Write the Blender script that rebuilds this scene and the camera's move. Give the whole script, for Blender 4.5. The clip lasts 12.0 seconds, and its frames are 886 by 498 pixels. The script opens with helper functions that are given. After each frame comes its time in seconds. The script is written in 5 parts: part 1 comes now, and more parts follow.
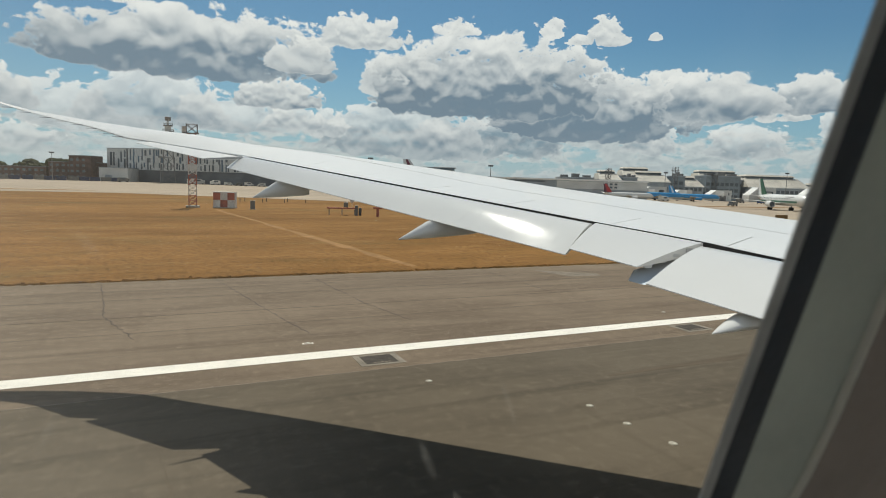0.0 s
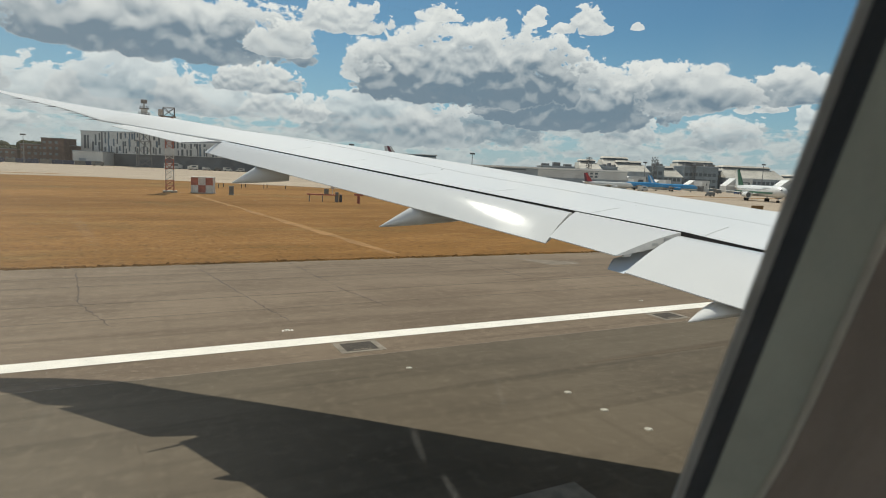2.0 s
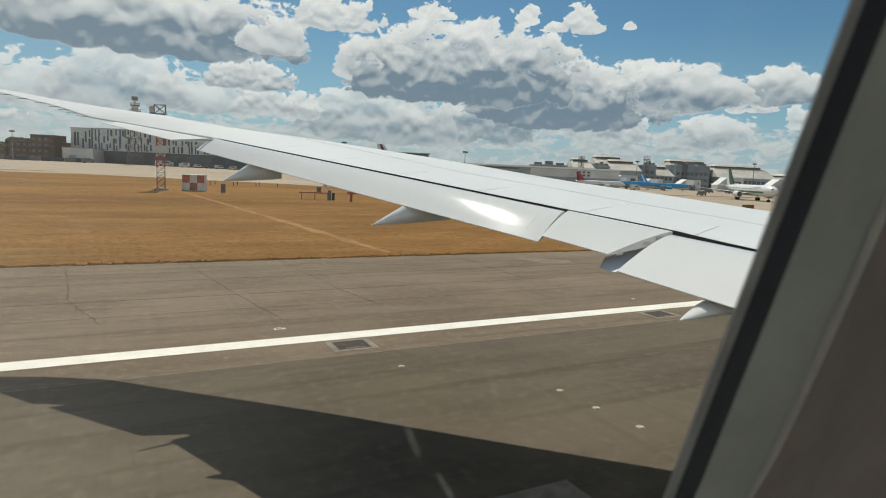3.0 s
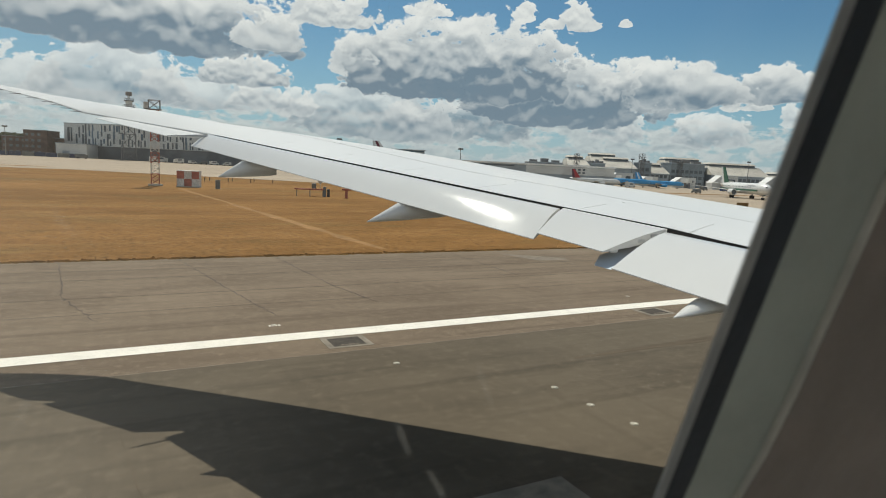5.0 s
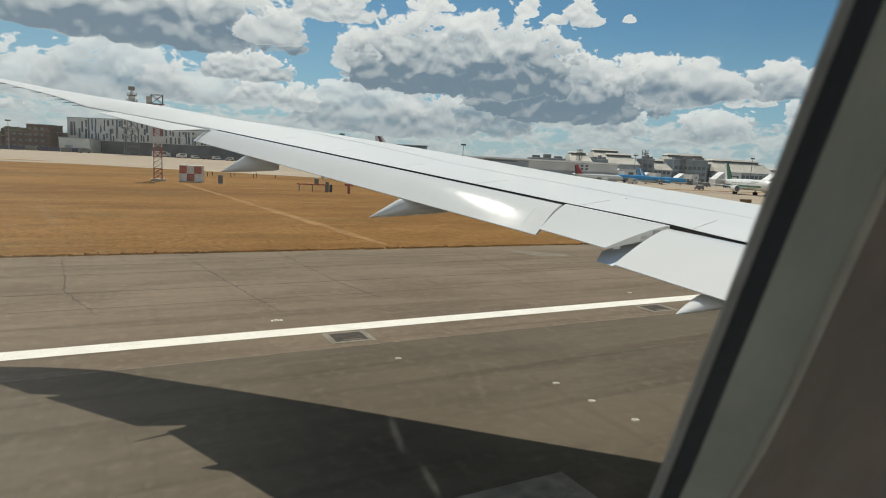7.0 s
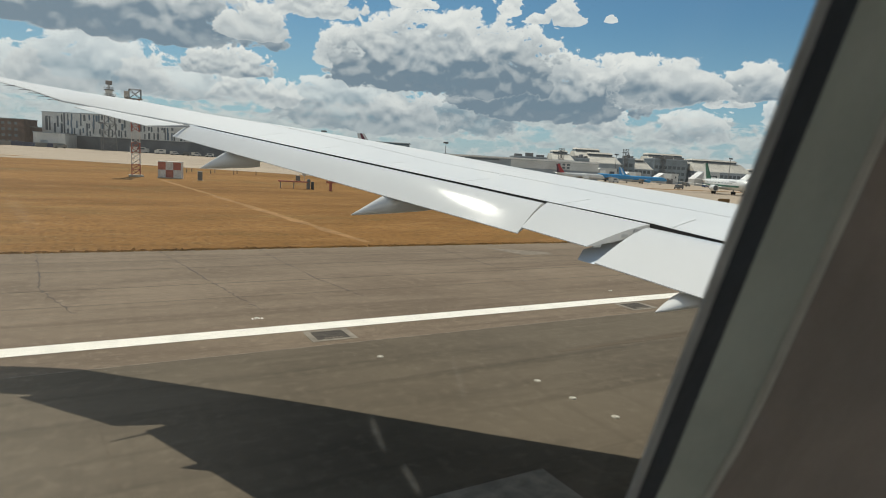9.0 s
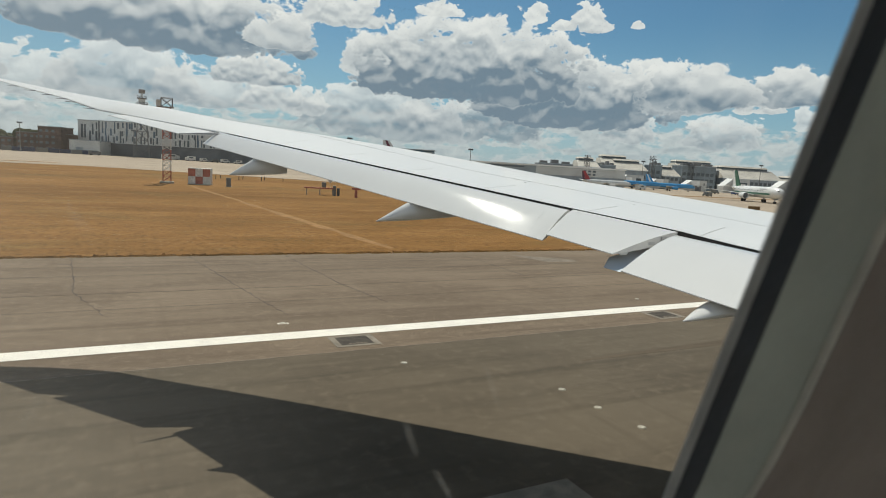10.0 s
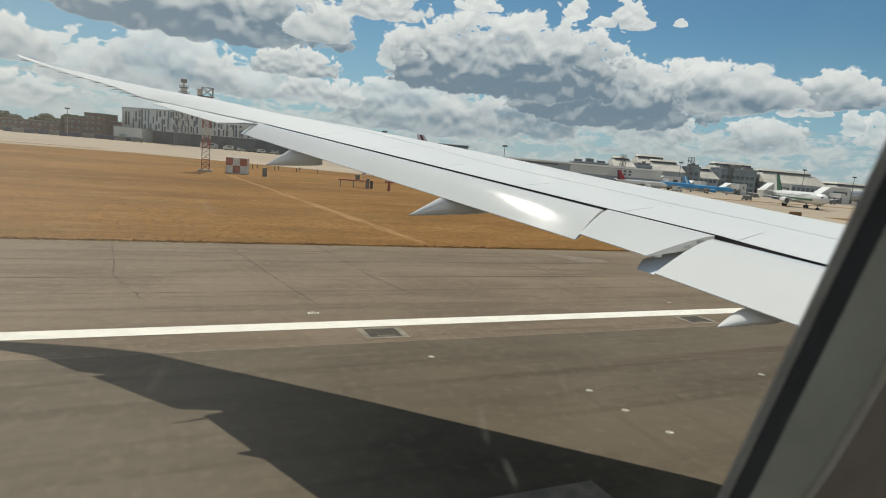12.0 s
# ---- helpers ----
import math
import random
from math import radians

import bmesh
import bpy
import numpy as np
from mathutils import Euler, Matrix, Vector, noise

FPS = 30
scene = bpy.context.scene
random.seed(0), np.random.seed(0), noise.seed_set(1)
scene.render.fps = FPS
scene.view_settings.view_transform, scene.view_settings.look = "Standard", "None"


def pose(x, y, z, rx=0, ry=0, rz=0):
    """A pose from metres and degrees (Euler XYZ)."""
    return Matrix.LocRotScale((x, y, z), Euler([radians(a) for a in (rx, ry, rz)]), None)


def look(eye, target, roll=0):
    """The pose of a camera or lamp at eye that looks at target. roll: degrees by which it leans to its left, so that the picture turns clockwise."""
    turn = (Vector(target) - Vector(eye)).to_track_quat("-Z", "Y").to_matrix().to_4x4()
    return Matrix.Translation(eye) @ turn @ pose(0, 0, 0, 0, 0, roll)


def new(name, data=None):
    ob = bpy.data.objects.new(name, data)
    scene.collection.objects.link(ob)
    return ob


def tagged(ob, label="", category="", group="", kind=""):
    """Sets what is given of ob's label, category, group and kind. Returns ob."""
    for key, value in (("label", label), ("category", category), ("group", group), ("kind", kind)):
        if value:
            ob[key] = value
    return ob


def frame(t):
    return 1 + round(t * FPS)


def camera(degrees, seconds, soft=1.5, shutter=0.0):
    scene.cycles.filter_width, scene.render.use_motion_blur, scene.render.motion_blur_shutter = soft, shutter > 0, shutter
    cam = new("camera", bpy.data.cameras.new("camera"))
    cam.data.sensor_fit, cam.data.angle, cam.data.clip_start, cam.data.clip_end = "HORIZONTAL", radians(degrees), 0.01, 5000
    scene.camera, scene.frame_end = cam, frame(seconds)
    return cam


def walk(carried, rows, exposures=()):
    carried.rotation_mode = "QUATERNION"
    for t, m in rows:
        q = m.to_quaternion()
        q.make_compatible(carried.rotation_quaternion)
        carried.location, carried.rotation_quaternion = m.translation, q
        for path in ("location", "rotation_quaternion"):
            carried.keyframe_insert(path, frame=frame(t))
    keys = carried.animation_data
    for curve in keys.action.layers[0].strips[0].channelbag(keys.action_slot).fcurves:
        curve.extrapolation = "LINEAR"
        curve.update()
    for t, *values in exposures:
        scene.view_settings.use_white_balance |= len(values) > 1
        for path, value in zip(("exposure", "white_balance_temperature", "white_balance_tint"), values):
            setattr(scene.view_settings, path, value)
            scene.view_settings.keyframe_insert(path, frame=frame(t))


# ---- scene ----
# The aeroplane stands on the runway; x runs along the runway towards its nose, y outboard over the left wing.
cam = camera(73.0, 12.0, soft=1.0)
cam.data.dof.use_dof, cam.data.dof.focus_distance, cam.data.dof.aperture_fstop = True, 30.0, 12.0
PATH = [
    (0.0, pose(0.0025, 0, 6.0, 83.71, -1.79, -25.16)),
    (0.5, pose(0.0016, 0, 6.0, 83.35, -1.89, -25.50)),
    (1.0, pose(0.0008, 0, 6.0, 83.08, -2.29, -26.11)),
    (1.5, pose(-0.0000, 0, 6.0, 82.75, -2.19, -26.76)),
    (2.0, pose(-0.0009, 0, 6.0, 82.59, -2.42, -26.93)),
    (2.5, pose(-0.0017, 0, 6.0, 82.55, -2.44, -27.38)),
    (4.5, pose(-0.0006, 0, 6.0, 82.17, -2.89, -27.94)),
    (5.0, pose(-0.0003, 0, 6.0, 82.20, -2.81, -28.04)),
    (5.5, pose(0.0000, 0, 6.0, 82.03, -2.34, -26.75)),
    (6.0, pose(0.0007, 0, 6.0, 82.03, -2.56, -27.13)),
    (6.5, pose(0.0014, 0, 6.0, 81.91, -2.57, -27.48)),
    (7.0, pose(0.0021, 0, 6.0, 81.77, -2.98, -27.80)),
    (9.0, pose(0.0025, 0, 6.0, 81.67, -3.38, -29.46)),
    (9.5, pose(0.0026, 0, 6.0, 82.11, -3.75, -29.01)),
    (10.0, pose(-0.0006, 0, 6.0, 82.17, -3.39, -27.11)),
    (10.5, pose(-0.0038, 0, 6.0, 81.37, -4.41, -25.04)),
    (11.0, pose(-0.0092, 0, 6.0, 81.69, -4.81, -24.21)),
    (11.5, pose(-0.0152, 0, 6.0, 81.33, -4.86, -23.17)),
    (12.0, pose(-0.0158, 0, 6.0, 81.50, -4.91, -23.94)),
]
walk(cam, PATH)

# ---- sky, sun ----
SUN = Vector((0.16, 0.715, 1.0)).normalized()
SUN_EL = math.asin(SUN.z)
SUN_AZ = math.atan2(SUN.x, SUN.y)
scene.view_settings.exposure = -0.25


class Nodes:
    """A short hand for wiring nodes."""

    def __init__(self, tree):
        self.tree = tree

    def add(self, kind, **values):
        n = self.tree.nodes.new(kind)
        for k, v in values.items():
            if k == "op":
                n.operation = v
            elif k == "blend":
                n.data_type, n.blend_type = "RGBA", v
            else:
                n.inputs[k.replace("_", " ")].default_value = v
        return n

    def link(self, a, b):
        self.tree.links.new(a, b)

    def math(self, op, a, b=None, c=None, clamp=False):
        n = self.tree.nodes.new("ShaderNodeMath")
        n.operation, n.use_clamp = op, clamp
        for i, v in enumerate((a, b, c)):
            if v is None:
                continue
            if isinstance(v, (int, float)):
                n.inputs[i].default_value = v
            else:
                self.link(v, n.inputs[i])
        return n.outputs[0]

    def vmath(self, op, a, b=None):
        n = self.tree.nodes.new("ShaderNodeVectorMath")
        n.operation = op
        for i, v in enumerate((a, b)):
            if v is None:
                continue
            if isinstance(v, (tuple, Vector)):
                n.inputs[i].default_value = v
            else:
                self.link(v, n.inputs[i])
        return n.outputs["Value"] if op in ("DOT_PRODUCT", "LENGTH") else n.outputs[0]

    def noise(self, vec, scale, detail=4.0, rough=0.55, distort=0.0):
        n = self.tree.nodes.new("ShaderNodeTexNoise")
        n.inputs["Scale"].default_value = scale
        n.inputs["Detail"].default_value = detail
        n.inputs["Roughness"].default_value = rough
        n.inputs["Distortion"].default_value = distort
        self.link(vec, n.inputs["Vector"])
        return n.outputs[0]

    def cells(self, vec, scale, detail=1.5, rough=0.5):
        n = self.tree.nodes.new("ShaderNodeTexVoronoi")
        n.feature, n.distance = "F1", "EUCLIDEAN"
        n.normalize = True
        n.inputs["Scale"].default_value = scale
        n.inputs["Detail"].default_value = detail
        n.inputs["Roughness"].default_value = rough
        self.link(vec, n.inputs["Vector"])
        return n.outputs["Distance"]

    def ramp(self, value, lo, hi):
        n = self.tree.nodes.new("ShaderNodeMapRange")
        n.interpolation_type = "SMOOTHSTEP"
        n.inputs[1].default_value, n.inputs[2].default_value = lo, hi
        self.link(value, n.inputs[0])
        return n.outputs[0]

    def mix(self, fac, a, b, blend="MIX"):
        n = self.tree.nodes.new("ShaderNodeMix")
        n.data_type, n.blend_type = "RGBA", blend
        for i, v in ((0, fac), (6, a), (7, b)):
            if isinstance(v, (int, float)):
                n.inputs[i].default_value = v
            elif isinstance(v, tuple):
                n.inputs[i].default_value = (*v, 1) if len(v) == 3 else v
            else:
                self.link(v, n.inputs[i])
        return n.outputs[2]

    def scaled(self, vec, s):
        n = self.tree.nodes.new("ShaderNodeVectorMath")
        n.operation = "MULTIPLY"
        self.link(vec, n.inputs[0])
        n.inputs[1].default_value = s
        return n.outputs[0]

    def combine(self, x, y, z):
        n = self.tree.nodes.new("ShaderNodeCombineXYZ")
        for i, v in enumerate((x, y, z)):
            if isinstance(v, (int, float)):
                n.inputs[i].default_value = v
            else:
                self.link(v, n.inputs[i])
        return n.outputs[0]

    def split(self, vec):
        n = self.tree.nodes.new("ShaderNodeSeparateXYZ")
        self.link(vec, n.inputs[0])
        return n.outputs


# cumulus clouds, far ones first: azimuth from the outboard direction towards the nose, base, half width, height (degrees), greyness
FAR_CLOUDS = [
    (43.9, 3.6, 2.7, 2.6, 0.5), (51.5, 3.2, 3.7, 2.8, 0.55), (57.6, 4.9, 1.1, 1.7, 0.3), (60.2, 4.2, 2.2, 2.6, 0.4), (52.9, 6.1, 1.0, 1.3, 0.3),
    (54.8, 6.1, 1.4, 1.1, 0.3), (36.2, 4.4, 3.6, 1.2, 0.7), (29.4, 3.3, 7.4, 4.1, 0.8), (22.0, 3.3, 8.6, 5.3, 0.7), (14.2, 4.4, 2.0, 2.7, 0.4),
    (6.0, 4.5, 6.0, 3.0, 0.45), (11.3, 4.8, 2.9, 2.0, 0.5), (-10.9, 2.2, 3.9, 2.0, 0.5), (-6.7, 4.1, 4.0, 3.6, 0.45), (-12.0, 5.3, 3.5, 3.1, 0.7),
]
NEAR_CLOUDS = [
    (-0.7, 4.7, 6.0, 4.3, 0.65), (9.8, 6.7, 4.3, 2.3, 0.6), (56.2, 6.9, 3.3, 3.0, 0.7), (47.6, 6.6, 6.5, 4.1, 0.7), (38.2, 5.4, 9.1, 5.9, 1.0),
    (21.2, 8.6, 4.0, 4.2, 0.4), (29.2, 7.5, 11.6, 6.8, 1.0), (2.1, 9.4, 12.7, 5.4, 1.0), (12.2, 10.0, 3.6, 2.9, 0.5), (17.1, 12.4, 4.3, 2.7, 0.3),
    (25.9, 13.6, 2.1, 1.2, 0.1), (35.0, 13.5, 1.3, 1.4, 0.1), (37.1, 12.8, 1.1, 0.9, 0.15), (39.6, 12.9, 2.0, 2.2, 0.25), (43.7, 12.9, 0.6, 0.6, 0.1),
]
CLOUD_GREY, CLOUD_WHITE = (0.205, 0.285, 0.36), (0.97, 0.985, 0.96)


def build_sky():
    world = bpy.data.worlds.new("sky")
    scene.world = world
    world.use_nodes = True
    tree = world.node_tree
    tree.nodes.clear()
    n = Nodes(tree)
    out = tree.nodes.new("ShaderNodeOutputWorld")
    back = tree.nodes.new("ShaderNodeBackground")
    sky = tree.nodes.new("ShaderNodeTexSky")
    sky.sky_type, sky.sun_disc = "NISHITA", False
    sky.sun_elevation, sky.sun_rotation = SUN_EL, SUN_AZ
    sky.altitude, sky.air_density, sky.dust_density, sky.ozone_density = 50, 1.0, 0.6, 1.5
    way = tree.nodes.new("ShaderNodeTexCoord").outputs["Generated"]
    x, y, z = n.split(way)
    deg = 180 / math.pi
    az = n.math("MULTIPLY", n.math("ARCTAN2", x, y), deg)
    el = n.math("MULTIPLY", n.math("ARCSINE", z), deg)

    def billows(up, seed, size=1.0):
        """Rounded heaps at three sizes, about zero."""
        e = n.math("MULTIPLY", n.math("ADD", el, up * size), 1.35 / size)
        side = n.math("DIVIDE", az, size)
        p = n.combine(side, e, seed)
        broad = n.math("SUBTRACT", n.noise(p, 0.26, 7.0, 0.58, 0.3), 0.5)
        warped = n.combine(n.math("ADD", side, n.math("MULTIPLY", broad, 3.0)), n.math("ADD", e, n.math("MULTIPLY", broad, 2.0)), seed)
        heap = n.math("SUBTRACT", 0.40, n.cells(warped, 0.60, 2.0, 0.5))
        return n.math("ADD", n.math("MULTIPLY", broad, 2.3), n.math("MULTIPLY", heap, 0.95))

    fields = []
    for seed, size in ((0.0, 1.0), (17.0, 0.75), (31.0, 0.42)):
        here, above = billows(0.0, seed, size), billows(0.6, seed, size)
        p = n.combine(n.math("DIVIDE", az, size), n.math("MULTIPLY", el, 1.35 / size), seed)
        q = n.combine(n.math("DIVIDE", az, size), n.math("MULTIPLY", n.math("ADD", el, 0.9 * size), 1.35 / size), seed)
        slope = n.math("SUBTRACT", n.noise(p, 0.26, 2.5, 0.5, 0.3), n.noise(q, 0.26, 2.5, 0.5, 0.3))
        slope = n.math("ADD", n.math("MULTIPLY", slope, 2.4), n.math("MULTIPLY", n.math("SUBTRACT", here, above), 0.26))
        fields.append((here, n.ramp(slope, -0.75, 0.55)))

    blue = n.scaled(sky.outputs[0], (SKY_K * 0.57, SKY_K * 0.89, SKY_K * 1.0))
    horizon = n.math("SUBTRACT", 1.0, n.ramp(el, 0.0, 14.0))
    colour = n.mix(n.math("MULTIPLY", horizon, 0.60), blue, (0.40, 0.60, 0.74))

    # broken layer low over the horizon, and open cloud outside the view and overhead
    low = n.math("SUBTRACT", 1.0, n.ramp(el, 3.5, 7.5))
    aside = n.math("MULTIPLY", n.ramp(n.math("ABSOLUTE", n.math("SUBTRACT", az, 25.0)), 44.0, 64.0), n.math("SUBTRACT", 1.0, n.ramp(el, 35.0, 60.0)))
    overhead = n.math("MULTIPLY", n.ramp(el, 16.0, 24.0), 0.30)
    flat_heaps = n.noise(n.combine(n.math("MULTIPLY", az, 0.45), n.math("MULTIPLY", el, 1.7), 5.0), 0.55, 5.0, 0.6, 0.4)
    rough, relief = fields[2]
    rows = n.math("ADD", n.math("MULTIPLY", n.math("SUBTRACT", flat_heaps, 0.5), 1.6), n.math("MULTIPLY", rough, 0.45))
    cover = n.ramp(n.math("ADD", rows, n.math("MULTIPLY", n.math("SUBTRACT", n.math("MAXIMUM", low, aside), 1.0), 0.9)), -0.18, 0.08)
    wide_heaps = n.ramp(n.noise(way, 3.2, 5.0, 0.6), 0.42, 0.60)
    cover = n.math("MAXIMUM", cover, n.math("MULTIPLY", wide_heaps, overhead))
    lit = n.math("ADD", n.math("MULTIPLY", relief, 0.65), n.math("MULTIPLY", n.ramp(rows, 0.45, -0.1), 0.55), clamp=True)
    lit = n.math("MAXIMUM", lit, n.ramp(el, 12.0, 22.0))
    colour = n.mix(n.math("MULTIPLY", cover, 0.85), colour, n.mix(lit, (0.31, 0.375, 0.43), (0.74, 0.77, 0.76)))

    for i, (a, base, wide, tall, grey) in enumerate(FAR_CLOUDS + NEAR_CLOUDS):
        rough, relief = fields[2 if tall < 2.8 else 1 if base < 5 else i % 2]
        k = 1.15
        da = n.math("DIVIDE", n.math("SUBTRACT", az, a), wide * 1.08)
        up = n.math("DIVIDE", n.math("SUBTRACT", el, base), tall)
        # a dome over a flat base
        drop = n.math("MULTIPLY", n.math("MINIMUM", up, 0.0), 4.0)
        rise = n.math("MAXIMUM", up, 0.0)
        r = n.math("ADD", n.math("MULTIPLY", da, da), n.math("ADD", n.math("MULTIPLY", rise, rise), n.math("MULTIPLY", drop, drop)))
        body = n.math("ADD", n.math("SUBTRACT", 0.74, r), n.math("MULTIPLY", rough, k))
        cover = n.ramp(body, 0.0, 0.17)
        deep = n.math("SUBTRACT", 1.0, n.ramp(n.math("ADD", up, n.math("MULTIPLY", rough, 0.26)), -0.10, 0.85))
        dark = n.math("MULTIPLY", n.math("MULTIPLY", deep, n.ramp(body, -0.30, 0.30)), grey)
        dark = n.math("MULTIPLY", dark, n.math("ADD", 0.80, n.math("MULTIPLY", n.math("SUBTRACT", 1.0, relief), 0.35)))
        dark = n.math("ADD", dark, n.math("MULTIPLY", n.math("SUBTRACT", 1.0, relief), n.math("MULTIPLY", n.ramp(body, 0.0, 0.35), 0.42 * (0.5 + 0.5 * grey))), clamp=True)
        cloud = n.mix(dark, CLOUD_WHITE, CLOUD_GREY)
        veil = 0.82 if base < 5 else 0.97
        colour = n.mix(n.math("MULTIPLY", cover, veil), colour, cloud)
    haze = n.math("SUBTRACT", 1.0, n.ramp(el, 0.0, 5.5))
    colour = n.mix(n.math("MULTIPLY", haze, 0.5), colour, (0.50, 0.575, 0.60))
    n.link(colour, back.inputs[0])
    back.inputs[1].default_value = 1.0
    n.link(back.outputs[0], out.inputs[0])


SKY_K = 0.075
build_sky()
sun_data = bpy.data.lights.new("sun", "SUN")
sun_data.energy, sun_data.angle, sun_data.color = 5.0, radians(0.53), (1.0, 0.95, 0.845)
sun_lamp = new("sun", sun_data)
sun_lamp.matrix_world = look(tuple(SUN * 100), (0, 0, 0))

# ---- materials ----
MATS = {}


def material(name, colour, rough=0.6, metal=0.0, vary=0.15, scale=2.0, fine=20.0, bump=0.1, tint=None, stretch=(1, 1, 1), coat=0.0, island=0.0, bump_size=0.02):
    """A painted or natural surface: base colour with broad stains, fine grain and relief, at real size."""
    if name in MATS:
        return MATS[name]
    m = bpy.data.materials.new(name)
    m.use_nodes = True
    tree = m.node_tree
    n = Nodes(tree)
    b = tree.nodes["Principled BSDF"]
    co = tree.nodes.new("ShaderNodeTexCoord").outputs["Object"]
    p = n.scaled(co, stretch)
    broad = n.noise(p, scale, 5.0, 0.6, 0.4)
    grain = n.noise(p, fine, 4.0, 0.6)
    dark = tuple(c * (1 - vary * 1.6) for c in colour)
    light = tint or tuple(min(1, c * (1 + vary * 1.2)) for c in colour)
    col = n.mix(n.ramp(broad, 0.3, 0.72), dark, light)
    col = n.mix(vary, col, n.mix(n.ramp(grain, 0.25, 0.75), dark, light), "MIX")
    if island:
        rnd = tree.nodes.new("ShaderNodeObjectInfo").outputs["Random"]
        col = n.mix(1.0, col, n.combine(*(n.math("ADD", 1 - island / 2, n.math("MULTIPLY", rnd, island)),) * 3), "MULTIPLY")
    n.link(col, b.inputs["Base Color"])
    n.link(n.math("ADD", rough - 0.06, n.math("MULTIPLY", broad, 0.12)), b.inputs["Roughness"])
    b.inputs["Metallic"].default_value = metal
    b.inputs["Coat Weight"].default_value = coat
    b.inputs["Specular IOR Level"].default_value = 0.12 if rough >= 0.65 else 0.5
    if bump:
        bp = tree.nodes.new("ShaderNodeBump")
        bp.inputs["Strength"].default_value, bp.inputs["Distance"].default_value = bump, bump_size
        n.link(grain, bp.inputs["Height"])
        n.link(bp.outputs[0], b.inputs["Normal"])
    MATS[name] = m
    return m


# ---- mesh helpers ----
def link_mesh(name, bm, mat, parent=None, label="", smooth=False):
    me = bpy.data.meshes.new(name)
    bm.normal_update()
    bm.to_mesh(me)
    bm.free()
    if smooth:
        for f in me.polygons:
            f.use_smooth = True
        me.set_sharp_from_angle(angle=radians(32))
    for m in mat if isinstance(mat, (list, tuple)) else (mat,):
        me.materials.append(m)
    ob = new(name, me)
    if parent is not None:
        ob.parent = parent
    if label:
        tagged(ob, label)
    return ob


def part(name, bm, mat, parent, label="", smooth=False):
    return link_mesh(name, bm, mat, parent, label, smooth)


def thing(name, label, category, group="", at=(0, 0, 0), turn=0.0):
    ob = new(name)
    ob.matrix_basis = pose(*at, 0, 0, turn)
    return tagged(ob, label, category, group)


def setting(name, bm, mat, label="", category=""):
    return tagged(link_mesh(name, bm, mat), label, category, kind="structure")


def box(bm, x0, y0, z0, x1, y1, z1, bevel=0.0):
    made = bmesh.ops.create_cube(bm, size=1.0, matrix=Matrix.Translation(((x0 + x1) / 2, (y0 + y1) / 2, (z0 + z1) / 2)) @ Matrix.Diagonal((abs(x1 - x0), abs(y1 - y0), abs(z1 - z0), 1)))
    if bevel:
        edges = list({e for v in made["verts"] for e in v.link_edges})
        bmesh.ops.bevel(bm, geom=edges, offset=bevel, segments=2, affect="EDGES")
    return bm


def boxed(*a, bevel=0.0):
    return box(bmesh.new(), *a, bevel=bevel)


def tube(bm, a, b, r0, r1=None, sides=8):
    a, b = Vector(a), Vector(b)
    r1 = r0 if r1 is None else r1
    d = b - a
    turn = d.to_track_quat("Z", "Y").to_matrix().to_4x4()
    bmesh.ops.create_cone(bm, cap_ends=True, segments=sides, radius1=r0, radius2=r1, depth=d.length, matrix=Matrix.Translation((a + b) / 2) @ turn)
    return bm


def loft(bm, rings, close=True, caps=True):
    """Joins rings of equal length, each a list of points."""
    rows = [[bm.verts.new(p) for p in r] for r in rings]
    k = len(rows[0])
    for a, b in zip(rows, rows[1:]):
        for i in range(k if close else k - 1):
            j = (i + 1) % k
            bm.faces.new((a[i], a[j], b[j], b[i]))
    if caps and close:
        bm.faces.new(rows[0][::-1])
        bm.faces.new(rows[-1])
    bmesh.ops.recalc_face_normals(bm, faces=bm.faces)
    return bm


def sheet(x0, x1, y0, y1, z, nx=1, ny=1):
    bm = bmesh.new()
    g = [[bm.verts.new((x0 + (x1 - x0) * i / nx, y0 + (y1 - y0) * j / ny, z)) for i in range(nx + 1)] for j in range(ny + 1)]
    for j in range(ny):
        for i in range(nx):
            bm.faces.new((g[j][i], g[j][i + 1], g[j + 1][i + 1], g[j + 1][i]))
    return bm


def flat(points, z0, z1):
    """A flat slab with the outline given, between two heights."""
    bm = bmesh.new()
    loft(bm, [[(x, y, z0) for x, y in points], [(x, y, z1) for x, y in points]])
    return bm


def lerp(table, v):
    """Linear value from rows (v, value)."""
    if v <= table[0][0]:
        (a, p), (b, q) = table[0], table[1]
    elif v >= table[-1][0]:
        (a, p), (b, q) = table[-2], table[-1]
    else:
        for (a, p), (b, q) in zip(table, table[1:]):
            if a <= v <= b:
                break
    return p + (q - p) * (v - a) / (b - a)

